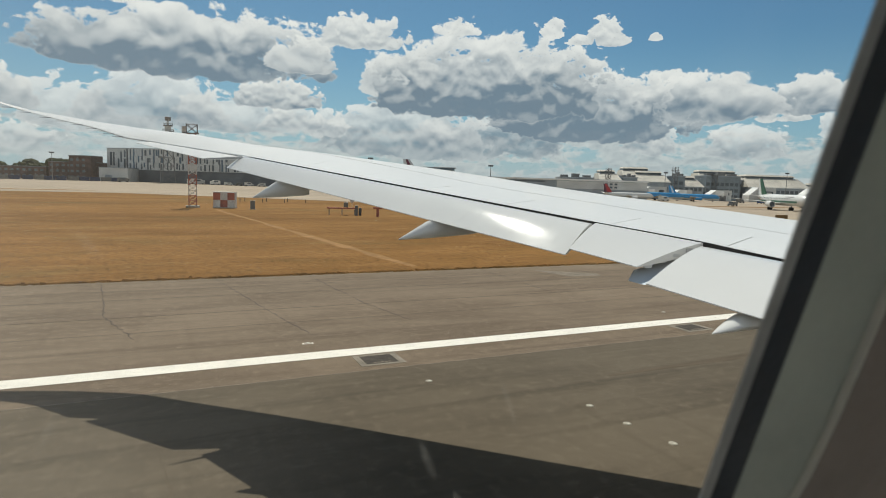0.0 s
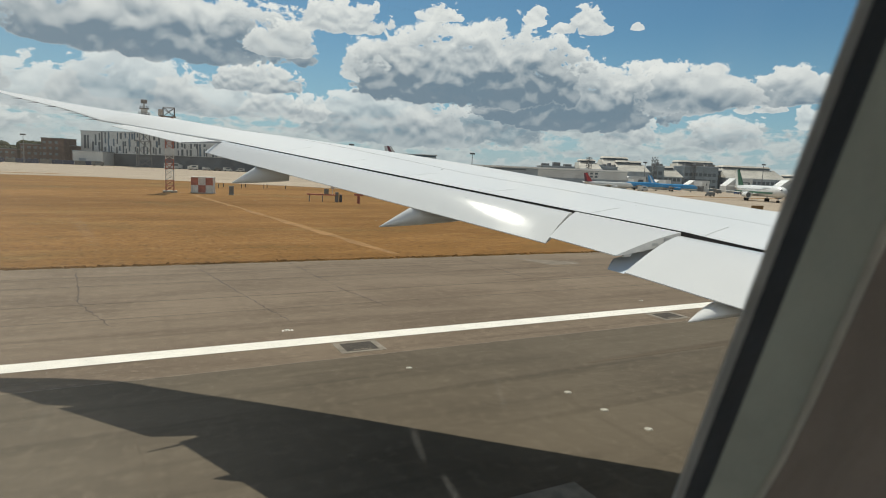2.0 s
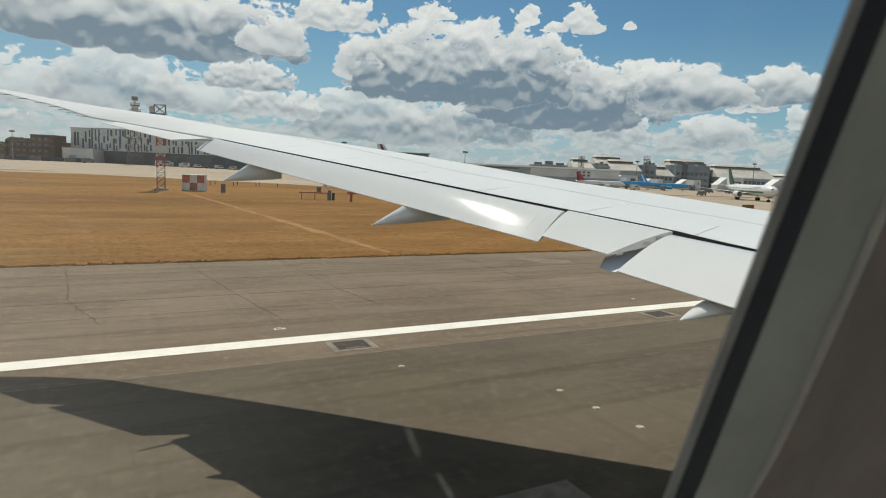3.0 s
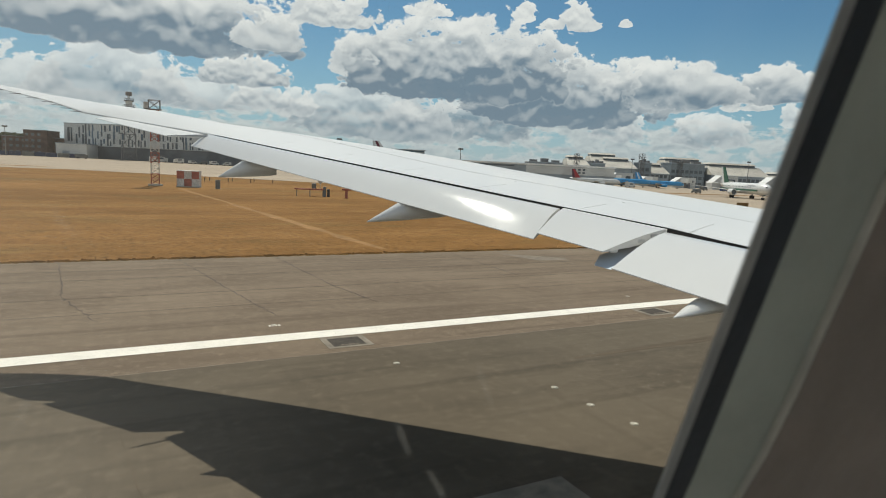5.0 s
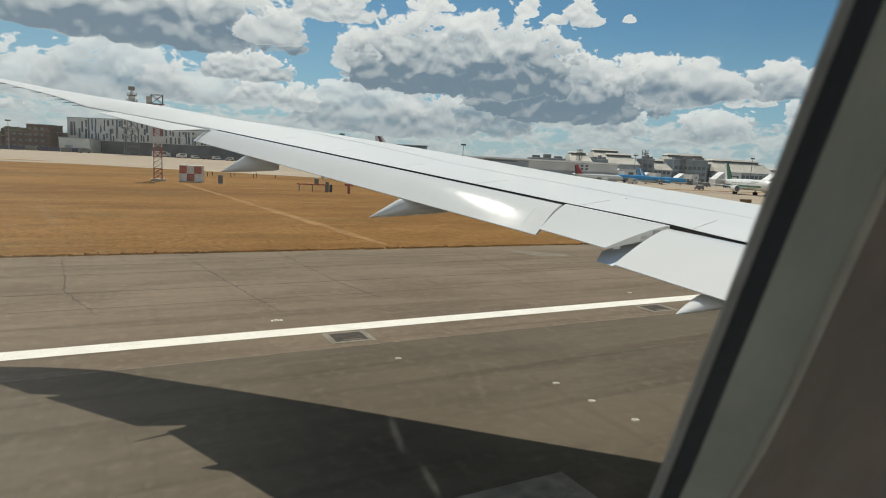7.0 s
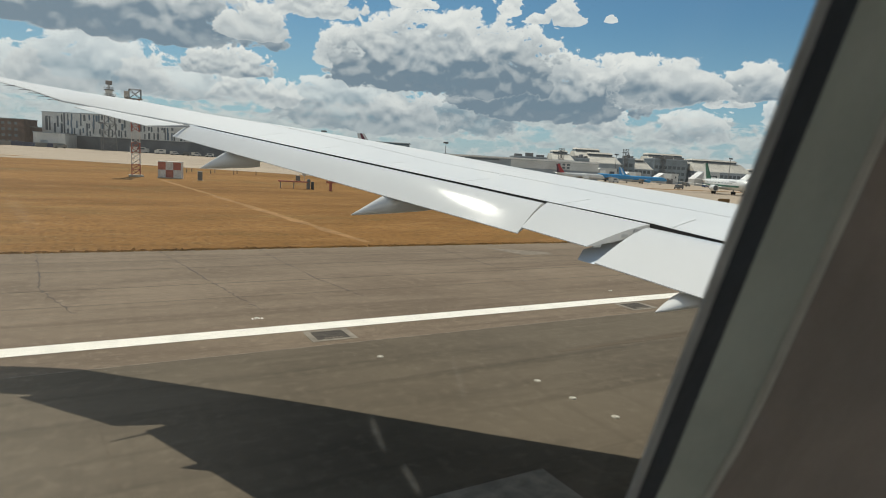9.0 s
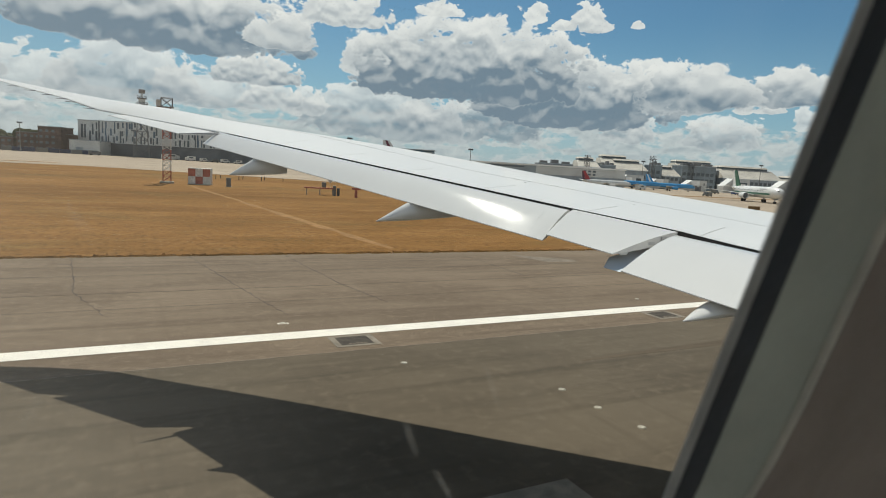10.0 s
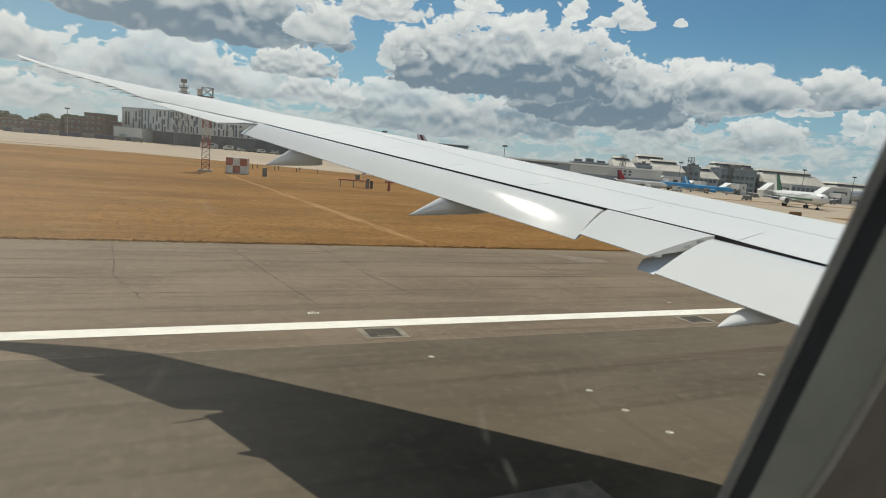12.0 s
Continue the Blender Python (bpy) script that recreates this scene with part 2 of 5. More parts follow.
# ---- the ground ----
def grass_material():
    """Dry mown grass: broad stripes along the runway, bleached and greener patches, tufts."""
    m = bpy.data.materials.new("dry_grass")
    m.use_nodes = True
    n = Nodes(m.node_tree)
    b = m.node_tree.nodes["Principled BSDF"]
    co = m.node_tree.nodes.new("ShaderNodeTexCoord").outputs["Object"]
    wide = n.noise(n.scaled(co, (0.015, 0.06, 1)), 1.0, 5.0, 0.6, 0.5)
    mid = n.noise(n.scaled(co, (0.10, 0.26, 1)), 1.0, 7.0, 0.72, 0.4)
    fine = n.noise(n.scaled(co, (2.8, 1.4, 1)), 1.0, 7.0, 0.8)
    col = n.mix(n.ramp(wide, 0.32, 0.68), (0.190, 0.090, 0.022), (0.285, 0.142, 0.042))
    col = n.mix(n.math("MULTIPLY", n.ramp(mid, 0.5, 0.75), 0.65), col, (0.125, 0.084, 0.024))
    col = n.mix(n.math("MULTIPLY", n.ramp(mid, 0.52, 0.25), 0.5), col, (0.38, 0.215, 0.085))
    green = n.noise(n.scaled(co, (0.03, 0.05, 1)), 1.0, 6.0, 0.65, 0.6)
    col = n.mix(n.math("MULTIPLY", n.ramp(green, 0.52, 0.66), 0.45), col, (0.150, 0.120, 0.045))
    clump = n.noise(n.scaled(co, (0.55, 0.5, 1)), 1.0, 6.0, 0.75)
    col = n.mix(n.math("MULTIPLY", n.ramp(clump, 0.55, 0.72), 0.55), col, (0.105, 0.060, 0.020))
    col = n.mix(n.math("MULTIPLY", n.ramp(clump, 0.45, 0.30), 0.35), col, (0.36, 0.215, 0.095))
    col = n.mix(n.math("MULTIPLY", n.ramp(fine, 0.47, 0.64), 0.68), col, (0.080, 0.045, 0.014))
    n.link(col, b.inputs["Base Color"])
    b.inputs["Roughness"].default_value = 0.95
    b.inputs["Specular IOR Level"].default_value = 0.08
    bp = m.node_tree.nodes.new("ShaderNodeBump")
    bp.inputs["Strength"].default_value, bp.inputs["Distance"].default_value = 0.8, 0.12
    n.link(fine, bp.inputs["Height"])
    n.link(bp.outputs[0], b.inputs["Normal"])
    return m


def asphalt_material(name, base, light, streak):
    """Worn runway surfacing: streaks along the runway, pale worn patches, grit, faint stains."""
    m = bpy.data.materials.new(name)
    m.use_nodes = True
    n = Nodes(m.node_tree)
    b = m.node_tree.nodes["Principled BSDF"]
    co = m.node_tree.nodes.new("ShaderNodeTexCoord").outputs["Object"]
    streaks = n.noise(n.scaled(co, (0.03, 1.1, 1)), 1.0, 5.0, 0.62, 0.3)
    patch = n.noise(n.scaled(co, (0.13, 0.3, 1)), 1.0, 5.0, 0.6, 0.6)
    grit = n.noise(co, 24.0, 3.0, 0.6)
    across = n.noise(n.scaled(co, (2.6, 0.06, 1)), 1.0, 4.0, 0.6, 0.2)
    mott = n.noise(co, 2.6, 5.0, 0.65)
    col = n.mix(n.ramp(patch, 0.3, 0.7), base, light)
    col = n.mix(n.math("MULTIPLY", n.ramp(streaks, 0.48, 0.72), streak), col, tuple(c * 0.62 for c in base))
    col = n.mix(n.math("MULTIPLY", n.ramp(across, 0.5, 0.72), streak * 0.4), col, tuple(c * 0.74 for c in base))
    col = n.mix(n.math("MULTIPLY", n.ramp(mott, 0.48, 0.74), 0.55), col, tuple(c * 1.28 for c in light))
    col = n.mix(n.math("MULTIPLY", n.ramp(grit, 0.52, 0.74), 0.45), col, tuple(c * 0.55 for c in base))
    rnd = m.node_tree.nodes.new("ShaderNodeObjectInfo").outputs["Random"]
    k = n.math("ADD", 0.94, n.math("MULTIPLY", rnd, 0.12))
    col = n.mix(1.0, col, n.combine(k, k, k), "MULTIPLY")
    n.link(col, b.inputs["Base Color"])
    b.inputs["Roughness"].default_value = 0.9
    b.inputs["Specular IOR Level"].default_value = 0.08
    bp = m.node_tree.nodes.new("ShaderNodeBump")
    bp.inputs["Strength"].default_value, bp.inputs["Distance"].default_value = 0.35, 0.01
    n.link(grit, bp.inputs["Height"])
    n.link(bp.outputs[0], b.inputs["Normal"])
    return m


GRASS = grass_material()
ASPHALT = asphalt_material("worn_asphalt", (0.107, 0.087, 0.063), (0.141, 0.115, 0.083), 0.6)
ASPHALT_OLD = asphalt_material("old_asphalt", (0.156, 0.117, 0.083), (0.208, 0.159, 0.114), 0.5)
CONCRETE = material("concrete", (0.42, 0.39, 0.32), 0.85, vary=0.16, scale=0.35, fine=7.0, bump=0.2, stretch=(0.5, 1.6, 1))
CONCRETE_WORN = material("worn_concrete", (0.235, 0.205, 0.165), 0.9, vary=0.2, scale=2.0, fine=14.0, bump=0.2)
APRON = material("apron_concrete", (0.37, 0.30, 0.225), 0.9, vary=0.10, scale=0.02, fine=0.6, bump=0.1, stretch=(0.5, 2.0, 1))
LINE_WHITE = material("runway_white_paint", (0.78, 0.74, 0.66), 0.7, vary=0.05, scale=0.8, fine=14.0, bump=0.15)
LINE_YELLOW = material("taxiway_yellow_paint", (0.55, 0.38, 0.06), 0.7, vary=0.1, scale=0.8, fine=14.0, bump=0.15)
FAINT = material("worn_pale_paint", (0.20, 0.165, 0.125), 0.8, vary=0.25, scale=2.5, fine=14.0, bump=0.15)
TAR = material("bitumen", (0.035, 0.031, 0.028), 0.7, vary=0.2, scale=1.0, fine=8.0, bump=0.1)
RUBBER = material("rubber_marks", (0.108, 0.083, 0.057), 0.88, vary=0.25, scale=0.7, fine=8.0, bump=0.1, stretch=(0.1, 1.5, 1))
IRON = material("cast_iron", (0.070, 0.060, 0.050), 0.9, 0.0, vary=0.2, scale=4.0, fine=40.0)
EARTH = material("dry_earth", (0.30, 0.165, 0.065), 0.95, vary=0.2, scale=0.5, fine=4.0, bump=0.3)

setting("ground", sheet(-2600, 2600, -2600, 2600, -0.06, 4, 4), GRASS, "dry yellow-brown summer grass round the runway", "grass")

RUN_X0, RUN_X1 = -420.0, 520.0
EDGE = 37.3
runway = setting("runway", sheet(RUN_X0, RUN_X1, -EDGE, EDGE, -0.012), TAR, "worn grey-brown asphalt runway with tarred paving joints", "runway")
lanes = [(-37.3, -20.4), (-20.3, -10.2), (-10.1, 3.0), (3.03, 17.68), (17.70, 24.9), (24.94, 27.7), (27.76, 31.7), (31.76, 34.1), (34.14, EDGE)]
for i, (a, b) in enumerate(lanes):
    part("paving_lane", sheet(RUN_X0, RUN_X1, a, b, 0.0), ASPHALT if 1 < i < 4 else ASPHALT_OLD, runway)
part("edge_line", boxed(RUN_X0, 19.45, 0.0, RUN_X1, 20.25, 0.005), LINE_WHITE, runway, "broad white painted runway edge line")
part("seam_line", boxed(-60, 17.67, 0.0, 90, 17.72, 0.004), FAINT, runway, "thin pale weathered seam")


def strip(points, width, z0, z1, jitter=0.0, seed=1, taper=False):
    """A narrow band along a line of points, for cracks, marks and painted lines."""
    rnd = random.Random(seed)
    bm = bmesh.new()
    rings = []
    for i, (x, y) in enumerate(points):
        ax, ay = points[max(0, i - 1)]
        bx, by = points[min(len(points) - 1, i + 1)]
        d = Vector((bx - ax, by - ay)).normalized()
        w = width * (0.5 + (rnd.random() - 0.5) * jitter) * (0.25 if taper and i in (0, len(points) - 1) else 1.0)
        nx, ny = -d.y * w, d.x * w
        rings.append([(x + nx, y + ny, z0), (x + nx, y + ny, z1), (x - nx, y - ny, z1), (x - nx, y - ny, z0)])
    return loft(bm, rings)


def wander(x0, y0, x1, y1, steps, amount, seed):
    rnd = random.Random(seed)
    return [(x0 + (x1 - x0) * i / steps + rnd.uniform(-amount, amount), y0 + (y1 - y0) * i / steps + rnd.uniform(-amount, amount) * 0.4) for i in range(steps + 1)]


# cracks that cross the shoulder, every few metres
for i, (x0, y0, x1, y1) in enumerate(((2.8, 37.0, 4.3, 27.8), (4.3, 27.8, 5.2, 22.6), (8.3, 36.8, 9.0, 28.0), (9.0, 28.0, 9.8, 23.8), (-3.0, 37.1, -2.2, 28.0), (-2.2, 28.0, -0.9, 23.8), (-14.0, 37.0, -13.0, 24.0), (20.5, 36.9, 20.2, 27.0), (-31.0, 37.0, -29.5, 24.0), (46.0, 37.0, 46.5, 25.0))):
    part("crack", strip(wander(x0, y0, x1, y1, 26, 0.07, i), 0.03, -0.004, 0.003, 0.9, i), TAR, runway)
part("crack", strip(wander(-0.15, 14.0, 0.2, 11.0, 14, 0.02, 31), 0.022, -0.004, 0.003, 0.8, 31), RUBBER, runway)
part("crack", strip(wander(-0.3, 10.9, 0.4, 5.0, 24, 0.02, 32), 0.022, -0.004, 0.003, 0.8, 32), RUBBER, runway)
# tyre marks
for i, (x0, x1, y, w) in enumerate(((13.0, 60.0, 14.6, 0.4), (-70, -20, 12.0, 0.5), (30, 110, 8.6, 0.6))):
    part("tyre_mark", strip([(x0 + (x1 - x0) * k / 6, y + 0.10 * math.sin(k * 1.3 + i)) for k in range(7)], w, 0.0, 0.003, 0.5, i, True), RUBBER, runway)
arc = [(1.0 + 5.5 * math.cos(a), 28.8 + 2.0 * math.sin(a)) for a in (math.radians(-70 + 14 * k) for k in range(9))]
part("tyre_mark", strip([(x - 182, y) for x, y in arc], 0.3, 0.0, 0.003, 0.5, 20), RUBBER, runway)
# pale concrete patches beside the shoulder and under the wing
part("concrete_patch", flat([(24.0, 35.7), (25.0, 32.4), (27.4, 32.2), (27.8, 33.2)], 0.0, 0.004), FAINT, runway)
part("concrete_patch", flat([(-16.0, 3.2), (7.7, 3.2), (7.62, 8.68), (-16.0, 8.74)], 0.0, 0.004), CONCRETE_WORN, runway, "pale concrete slab in the asphalt")
concrete_block = part("concrete_block", flat([(82, 2.0), (125, 2.0), (117, 16.6), (84, 17.2)], 0.0, 0.004), CONCRETE, runway, "pale stained concrete stretch of runway")
for i in range(26):
    rnd = random.Random(i + 50)
    x, y = rnd.uniform(86, 114), rnd.uniform(5, 15.5)
    part("tyre_mark", strip([(x, y), (x + rnd.uniform(0.8, 3.0), y + rnd.uniform(-0.1, 0.1))], rnd.uniform(0.12, 0.3), 0.004, 0.007, 0.3, i), RUBBER, runway)
# yellow lead-off lines to the taxiway
lead = [(96, 5.0), (99, 9.0), (101.5, 14.0), (103.2, 20.0), (104.6, 28.0), (106.5, 38.0), (110, 52.0), (116, 70.0)]
part("yellow_line", strip(lead, 0.3, 0.004, 0.009), LINE_YELLOW, runway, "worn yellow taxiway centre line")
lead = [(142, 4.0), (130, 12.0), (121, 20.0), (114.5, 30.0), (111, 44.0), (110.8, 54.0)]
part("yellow_line", strip(lead, 0.3, 0.004, 0.009), LINE_YELLOW, runway, "worn yellow taxiway centre line")


def light_pit(x, y, wide):
    """A sunk light box: pale concrete surround, dark grating, stencilled bars."""
    ob = thing("light_pit", "square pale concrete surround with dark iron grating set in asphalt", "light pit", "light pits along the edge line", (x, y, 0))
    bm = bmesh.new()
    w, d, e = wide, 0.62, 0.17
    box(bm, -w, -d, 0.0, w, -d + e, 0.008)
    box(bm, -w, d - e, 0.0, w, d, 0.008)
    box(bm, -w, -d + e, 0.0, -w + e * 1.3, d - e, 0.008)
    box(bm, w - e * 1.3, -d + e, 0.0, w, d - e, 0.008)
    part("surround", bm, CONCRETE_WORN, ob)
    part("grating", boxed(-w + e * 1.3, -d + e, 0.0, w - e * 1.3, d - e, 0.003), IRON, ob, "dark iron grating")
    for k in range(5):
        part("stencil_bar", boxed(-0.28 + k * 0.13, -d + 0.24, 0.003, -0.2 + k * 0.13, -d + 0.34, 0.007), FAINT, ob)
    return ob


for x, w in ((6.6, 0.78), (21.1, 0.78), (28.5, 0.78), (36.0, 0.78), (-6.5, 0.9), (-21.0, 0.78), (-37.0, 0.78), (-58.0, 0.9), (-80.0, 0.78), (-108.0, 0.9), (-112.5, 1.4), (52.0, 0.78), (70.0, 0.9), (98.0, 0.9), (122.0, 0.78), (150.0, 0.78), (157.0, 0.78)):
    light_pit(x, 18.72, w)


def runway_light(x, y):
    ob = thing("inset_light", "small white runway light set flush in asphalt", "runway light", "inset runway lights", (x, y, 0))
    bm = bmesh.new()
    loft(bm, [[(r * math.cos(a), r * math.sin(a), z) for a in (2 * math.pi * k / 12 for k in range(12))] for r, z in ((0.11, 0.0), (0.10, 0.012), (0.06, 0.02), (0.02, 0.022))])
    part("rim", bm, CONCRETE, ob)
    part("lens", boxed(-0.05, -0.07, 0.018, 0.05, -0.03, 0.03, bevel=0.008), LINE_WHITE, ob)


for x, y in ((7.3, 16.1), (-8.2, 16.1), (17.5, 12.6), (33.0, 16.1), (-24.0, 16.1), (4.8, 21.5), (22.4, 21.6), (10.66, 12.68), (10.76, 11.31), (10.96, 9.97)):
    runway_light(x, y)
for k in range(4):
    part("stencil_bar", boxed(4.6 + k * 0.11, 21.35, 0.0, 4.67 + k * 0.11, 21.5, 0.004), LINE_WHITE, runway)

# taxiway and apron beyond the grass, dirt track
apron = setting("apron", flat([(-1200, 205), (-12, 207), (40, 172), (72, 140), (99, 62), (103, 37.35), (127, 37.35), (133, 60), (147, 97), (205, 92), (330, 80), (1200, 70), (1200, 900), (-1200, 900)], -0.2, -0.03), APRON, "pale sunlit concrete apron and taxiway", "apron")
for a, b, c, d in ((-260, -18, 224, 232), (150, 420, 168, 176)):
    part("grass_strip", flat([(a, c), (b, c + 2), (b - 6, d), (a, d)], -0.03, -0.022), GRASS, apron, "narrow strip of dry grass")
setting("dirt_track", strip(wander(9.0, 118.0, 16.5, 39.6, 24, 0.16, 7), 0.9, -0.06, -0.052, 0.5, 7), EARTH, "pale bare earth track across the grass", "track")


def tufts():
    """Ragged grass along the edge of the paving and over the nearest verge."""
    rnd = random.Random(5)
    verts, faces = [], []
    for i in range(11000):
        x, y, h = rnd.uniform(-45, 95), EDGE - 0.25 + abs(rnd.gauss(0, 0.4)), rnd.uniform(0.03, 0.11)
        a, w = rnd.uniform(0, math.pi), rnd.uniform(0.03, 0.10)
        for q in (a, a + 1.6):
            k = len(verts)
            dx, dy = math.cos(q) * w, math.sin(q) * w
            verts += [(x - dx, y - dy, -0.06), (x + dx, y + dy, -0.06), (x + dx * 1.3, y + dy * 0.6, h - 0.06), (x - dx * 0.4 + 0.04, y - dy, h * 0.8 - 0.06)]
            faces.append((k, k + 1, k + 2, k + 3))
    me = bpy.data.meshes.new("grass_tufts")
    me.from_pydata(verts, [], faces)
    me.materials.append(material("straw", (0.42, 0.25, 0.09), 0.95, vary=0.3, scale=0.4, fine=3.0, bump=0))
    return tagged(new("grass_tufts", me), "ragged dry grass tufts along the runway edge", "grass", kind="stuff")


tufts()

# ---- the aeroplane ----
WING_WHITE = material("wing_paint", (0.71, 0.71, 0.70), 0.40, vary=0.012, scale=0.45, fine=6.0, bump=0.0, coat=0.22, stretch=(1, 0.3, 1))
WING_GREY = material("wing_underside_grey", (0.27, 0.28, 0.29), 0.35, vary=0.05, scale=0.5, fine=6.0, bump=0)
# near-white base colour stands in for sun glint on fasteners and domes
GLINT_WHITE = material("painted_glint_white", (0.98, 0.98, 0.97), 0.35, 0.0, vary=0.0, bump=0)
FLAP_WHITE = material("flap_paint", (0.69, 0.685, 0.668), 0.075, vary=0.012, scale=0.5, fine=6.0, bump=0.0, coat=0.0)
WING_WHITE.node_tree.nodes["Principled BSDF"].inputs["Specular IOR Level"].default_value = 0.05
WING_WHITE.node_tree.nodes["Principled BSDF"].inputs["Coat Roughness"].default_value = 0.07
DARK_GAP = material("dark_seal_and_cove_shade", (0.02, 0.02, 0.022), 0.7, vary=0.1)
BARE = material("bare_metal", (0.45, 0.46, 0.47), 0.35, 0.7, vary=0.1, scale=5, fine=40)
TYRE = material("tyre_rubber", (0.02, 0.02, 0.02), 0.8, vary=0.1)

LE_X = [(0.2, 19.6), (5.0, 16.6), (12.2, 10.8), (18.15, 5.4), (23.1, 0.63), (24.0, -0.8), (24.9, -2.65), (25.9, -4.98)]
HINGE_X = [(0.2, 8.7), (6.3, 7.35), (7.9, 6.58), (18.03, 2.29), (21.2, -0.15), (21.5, -0.86), (23.3, -1.95), (24.5, -3.33), (25.3, -4.44), (25.9, -5.07)]
HINGE_Z = [(0.2, 4.85), (5.15, 5.08), (6.3, 5.24), (7.98, 5.43), (18.1, 6.585), (21.2, 7.0), (21.5, 7.07), (23.3, 7.475), (24.5, 7.80), (25.3, 8.09), (25.9, 8.325)]
CREST_Z = [(0.2, 5.22), (4.0, 5.26), (6.0, 5.29), (8.0, 5.484), (10.0, 5.742), (12.0, 5.936), (14.0, 6.257), (16.0, 6.535), (18.0, 6.788), (20.0, 7.04), (22.0, 7.379), (23.4, 7.54), (24.4, 7.76), (25.4, 8.07), (25.9, 8.335)]
THICK = [(0.2, 1.25), (7.0, 0.95), (13.0, 0.6), (20.0, 0.32), (24.4, 0.14), (25.9, 0.04)]


def eased(table, y):
    """The table's value with its corners rounded, inboard of the raked tip."""
    k = min(1.0, max(0.0, (20.5 - y) / 2)) * 0.9
    return sum(lerp(table, max(table[0][0], y + k * d)) for d in (-1.0, -0.5, 0.0, 0.5, 1.0)) / 5


def upper(y, u, lift=0.0):
    """Point on the wing's upper skin at span y; u runs from the hinge line (0) to the leading edge (1)."""
    xh, xl = lerp(HINGE_X, y), lerp(LE_X, y)
    zh, zc = eased(HINGE_Z, y), eased(CREST_Z, y)
    zl = zc - 0.45 * lerp(THICK, y)
    if u < 0.5:
        z = zc - (zc - zh) * (1 - 2 * u) ** 1.45
    else:
        z = zc - (zc - zl) * (2 * u - 1) ** 2.6
    return Vector((xh + (xl - xh) * u, y, z + lift))


def lower(y, u):
    p = upper(y, u)
    t = lerp(THICK, y)
    return p - Vector((0, 0, t * min(1.0, (0.10 + 1.6 * u)) * (1 - u) ** 0.5 if u < 1 else 0))


def wing_box():
    bm = bmesh.new()
    us = [0, .03, .06, .12, .2, .3, .4, .5, .6, .7, .8, .88, .94, .98, 1.0]
    rings = []
    for i in range(56):
        y = 0.2 + (25.9 - 0.2) * i / 55
        rings.append([upper(y, u) for u in us] + [lower(y, u) for u in us[-2::-1]])
    loft(bm, rings)
    # the cove behind the rear spar has its shade painted in near-black
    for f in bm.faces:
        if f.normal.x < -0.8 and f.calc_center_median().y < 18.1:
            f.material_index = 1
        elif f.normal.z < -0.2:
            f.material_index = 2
        f.smooth = f.material_index != 1
    return bm


def on_skin(y, dist, lift):
    """Point on the upper skin, dist metres square to the hinge line from span y."""
    y2, x2 = y + 0.359 * dist, lerp(HINGE_X, y) + 0.933 * dist
    xh, xl = lerp(HINGE_X, y2), lerp(LE_X, y2)
    return upper(y2, max(0.0, (x2 - xh) / (xl - xh)), lift)


def skin_panel(y0, y1, d0, d1, lift, steps=6):
    """A thin panel that follows the upper skin; d0, d1: distance from the hinge line, at the inboard and outboard ends."""
    bm = bmesh.new()
    rings = []
    for i in range(steps + 1):
        s = i / steps
        y = y0 + (y1 - y0) * s
        a, b = d0[0] + (d0[1] - d0[0]) * s, d1[0] + (d1[1] - d1[0]) * s
        pts = [on_skin(y, a + (b - a) * j / 6, lift) for j in range(7)]
        rings.append(pts + [p - Vector((0, 0, 0.004)) for p in pts[::-1]])
    return loft(bm, rings)


def panel(corner_a, corner_b, corner_c, corner_d, thick, bulge=0.0, nx=6, ny=8, dip=0.25):
    """A tapered control surface: a-b its hinge edge, d-c its trailing edge; rounded nose, sharp tail."""
    a, b, c, d = (Vector(p) for p in (corner_a, corner_b, corner_c, corner_d))
    bm = bmesh.new()
    rings = []
    for i in range(nx + 1):
        s = i / nx
        h, t = a.lerp(b, s), d.lerp(c, s)
        up, dn = [], []
        for j in range(ny + 1):
            v = j / ny
            p = h.lerp(t, v)
            arch = bulge * math.sin(math.pi * v ** 0.8)
            nose = -dip * thick * max(0.0, 1 - v / 0.12) ** 2
            up.append(p + Vector((0, 0, arch + nose)))
            dn.append(p - Vector((0, 0, thick * (1 - v) ** 0.8 + 0.012 - arch * 0.5)))
        rings.append(up + dn[::-1])
    return loft(bm, rings)


def fairing(tip, length, wide, reach, lift, follow):
    """A track fairing with a sharp tail at tip: its ridge climbs to the flap's trailing edge over reach, then follows the flap's underside."""
    bm = bmesh.new()
    rings = []
    for i in range(19):
        s = i / 18
        dx = length * s
        r = min(1.0, (s / 0.4) ** 0.8 + 0.012) if s < 0.8 else max(0.05, 1 - ((s - 0.8) / 0.2) ** 2)
        top = tip[2] + 0.012 + lift * min(1.0, dx / reach) + follow * max(0.0, dx - reach)
        keel = tip[2] + 0.075 * dx - 0.02 * r
        ring = []
        for k in range(18):
            a = 2 * math.pi * k / 18
            zz = math.sin(a)
            half = wide / 2 * r * math.cos(a) * (1.0 - 0.3 * max(0.0, zz) ** 2)
            ring.append((tip[0] + dx, tip[1] + half, top * (0.5 + 0.5 * zz) + keel * (0.5 - 0.5 * zz)))
        rings.append(ring)
    return loft(bm, rings)


aeroplane = thing("airliner", "white wide-body airliner, long upswept wing, flaps lowered, on the runway", "aeroplane")
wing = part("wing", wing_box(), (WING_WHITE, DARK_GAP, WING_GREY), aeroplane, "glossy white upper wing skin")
# spoilers over a dark seal, with fine gaps between them
def spoiler_depth(y):
    return 1.15 - 0.024 * (y - 7.0)


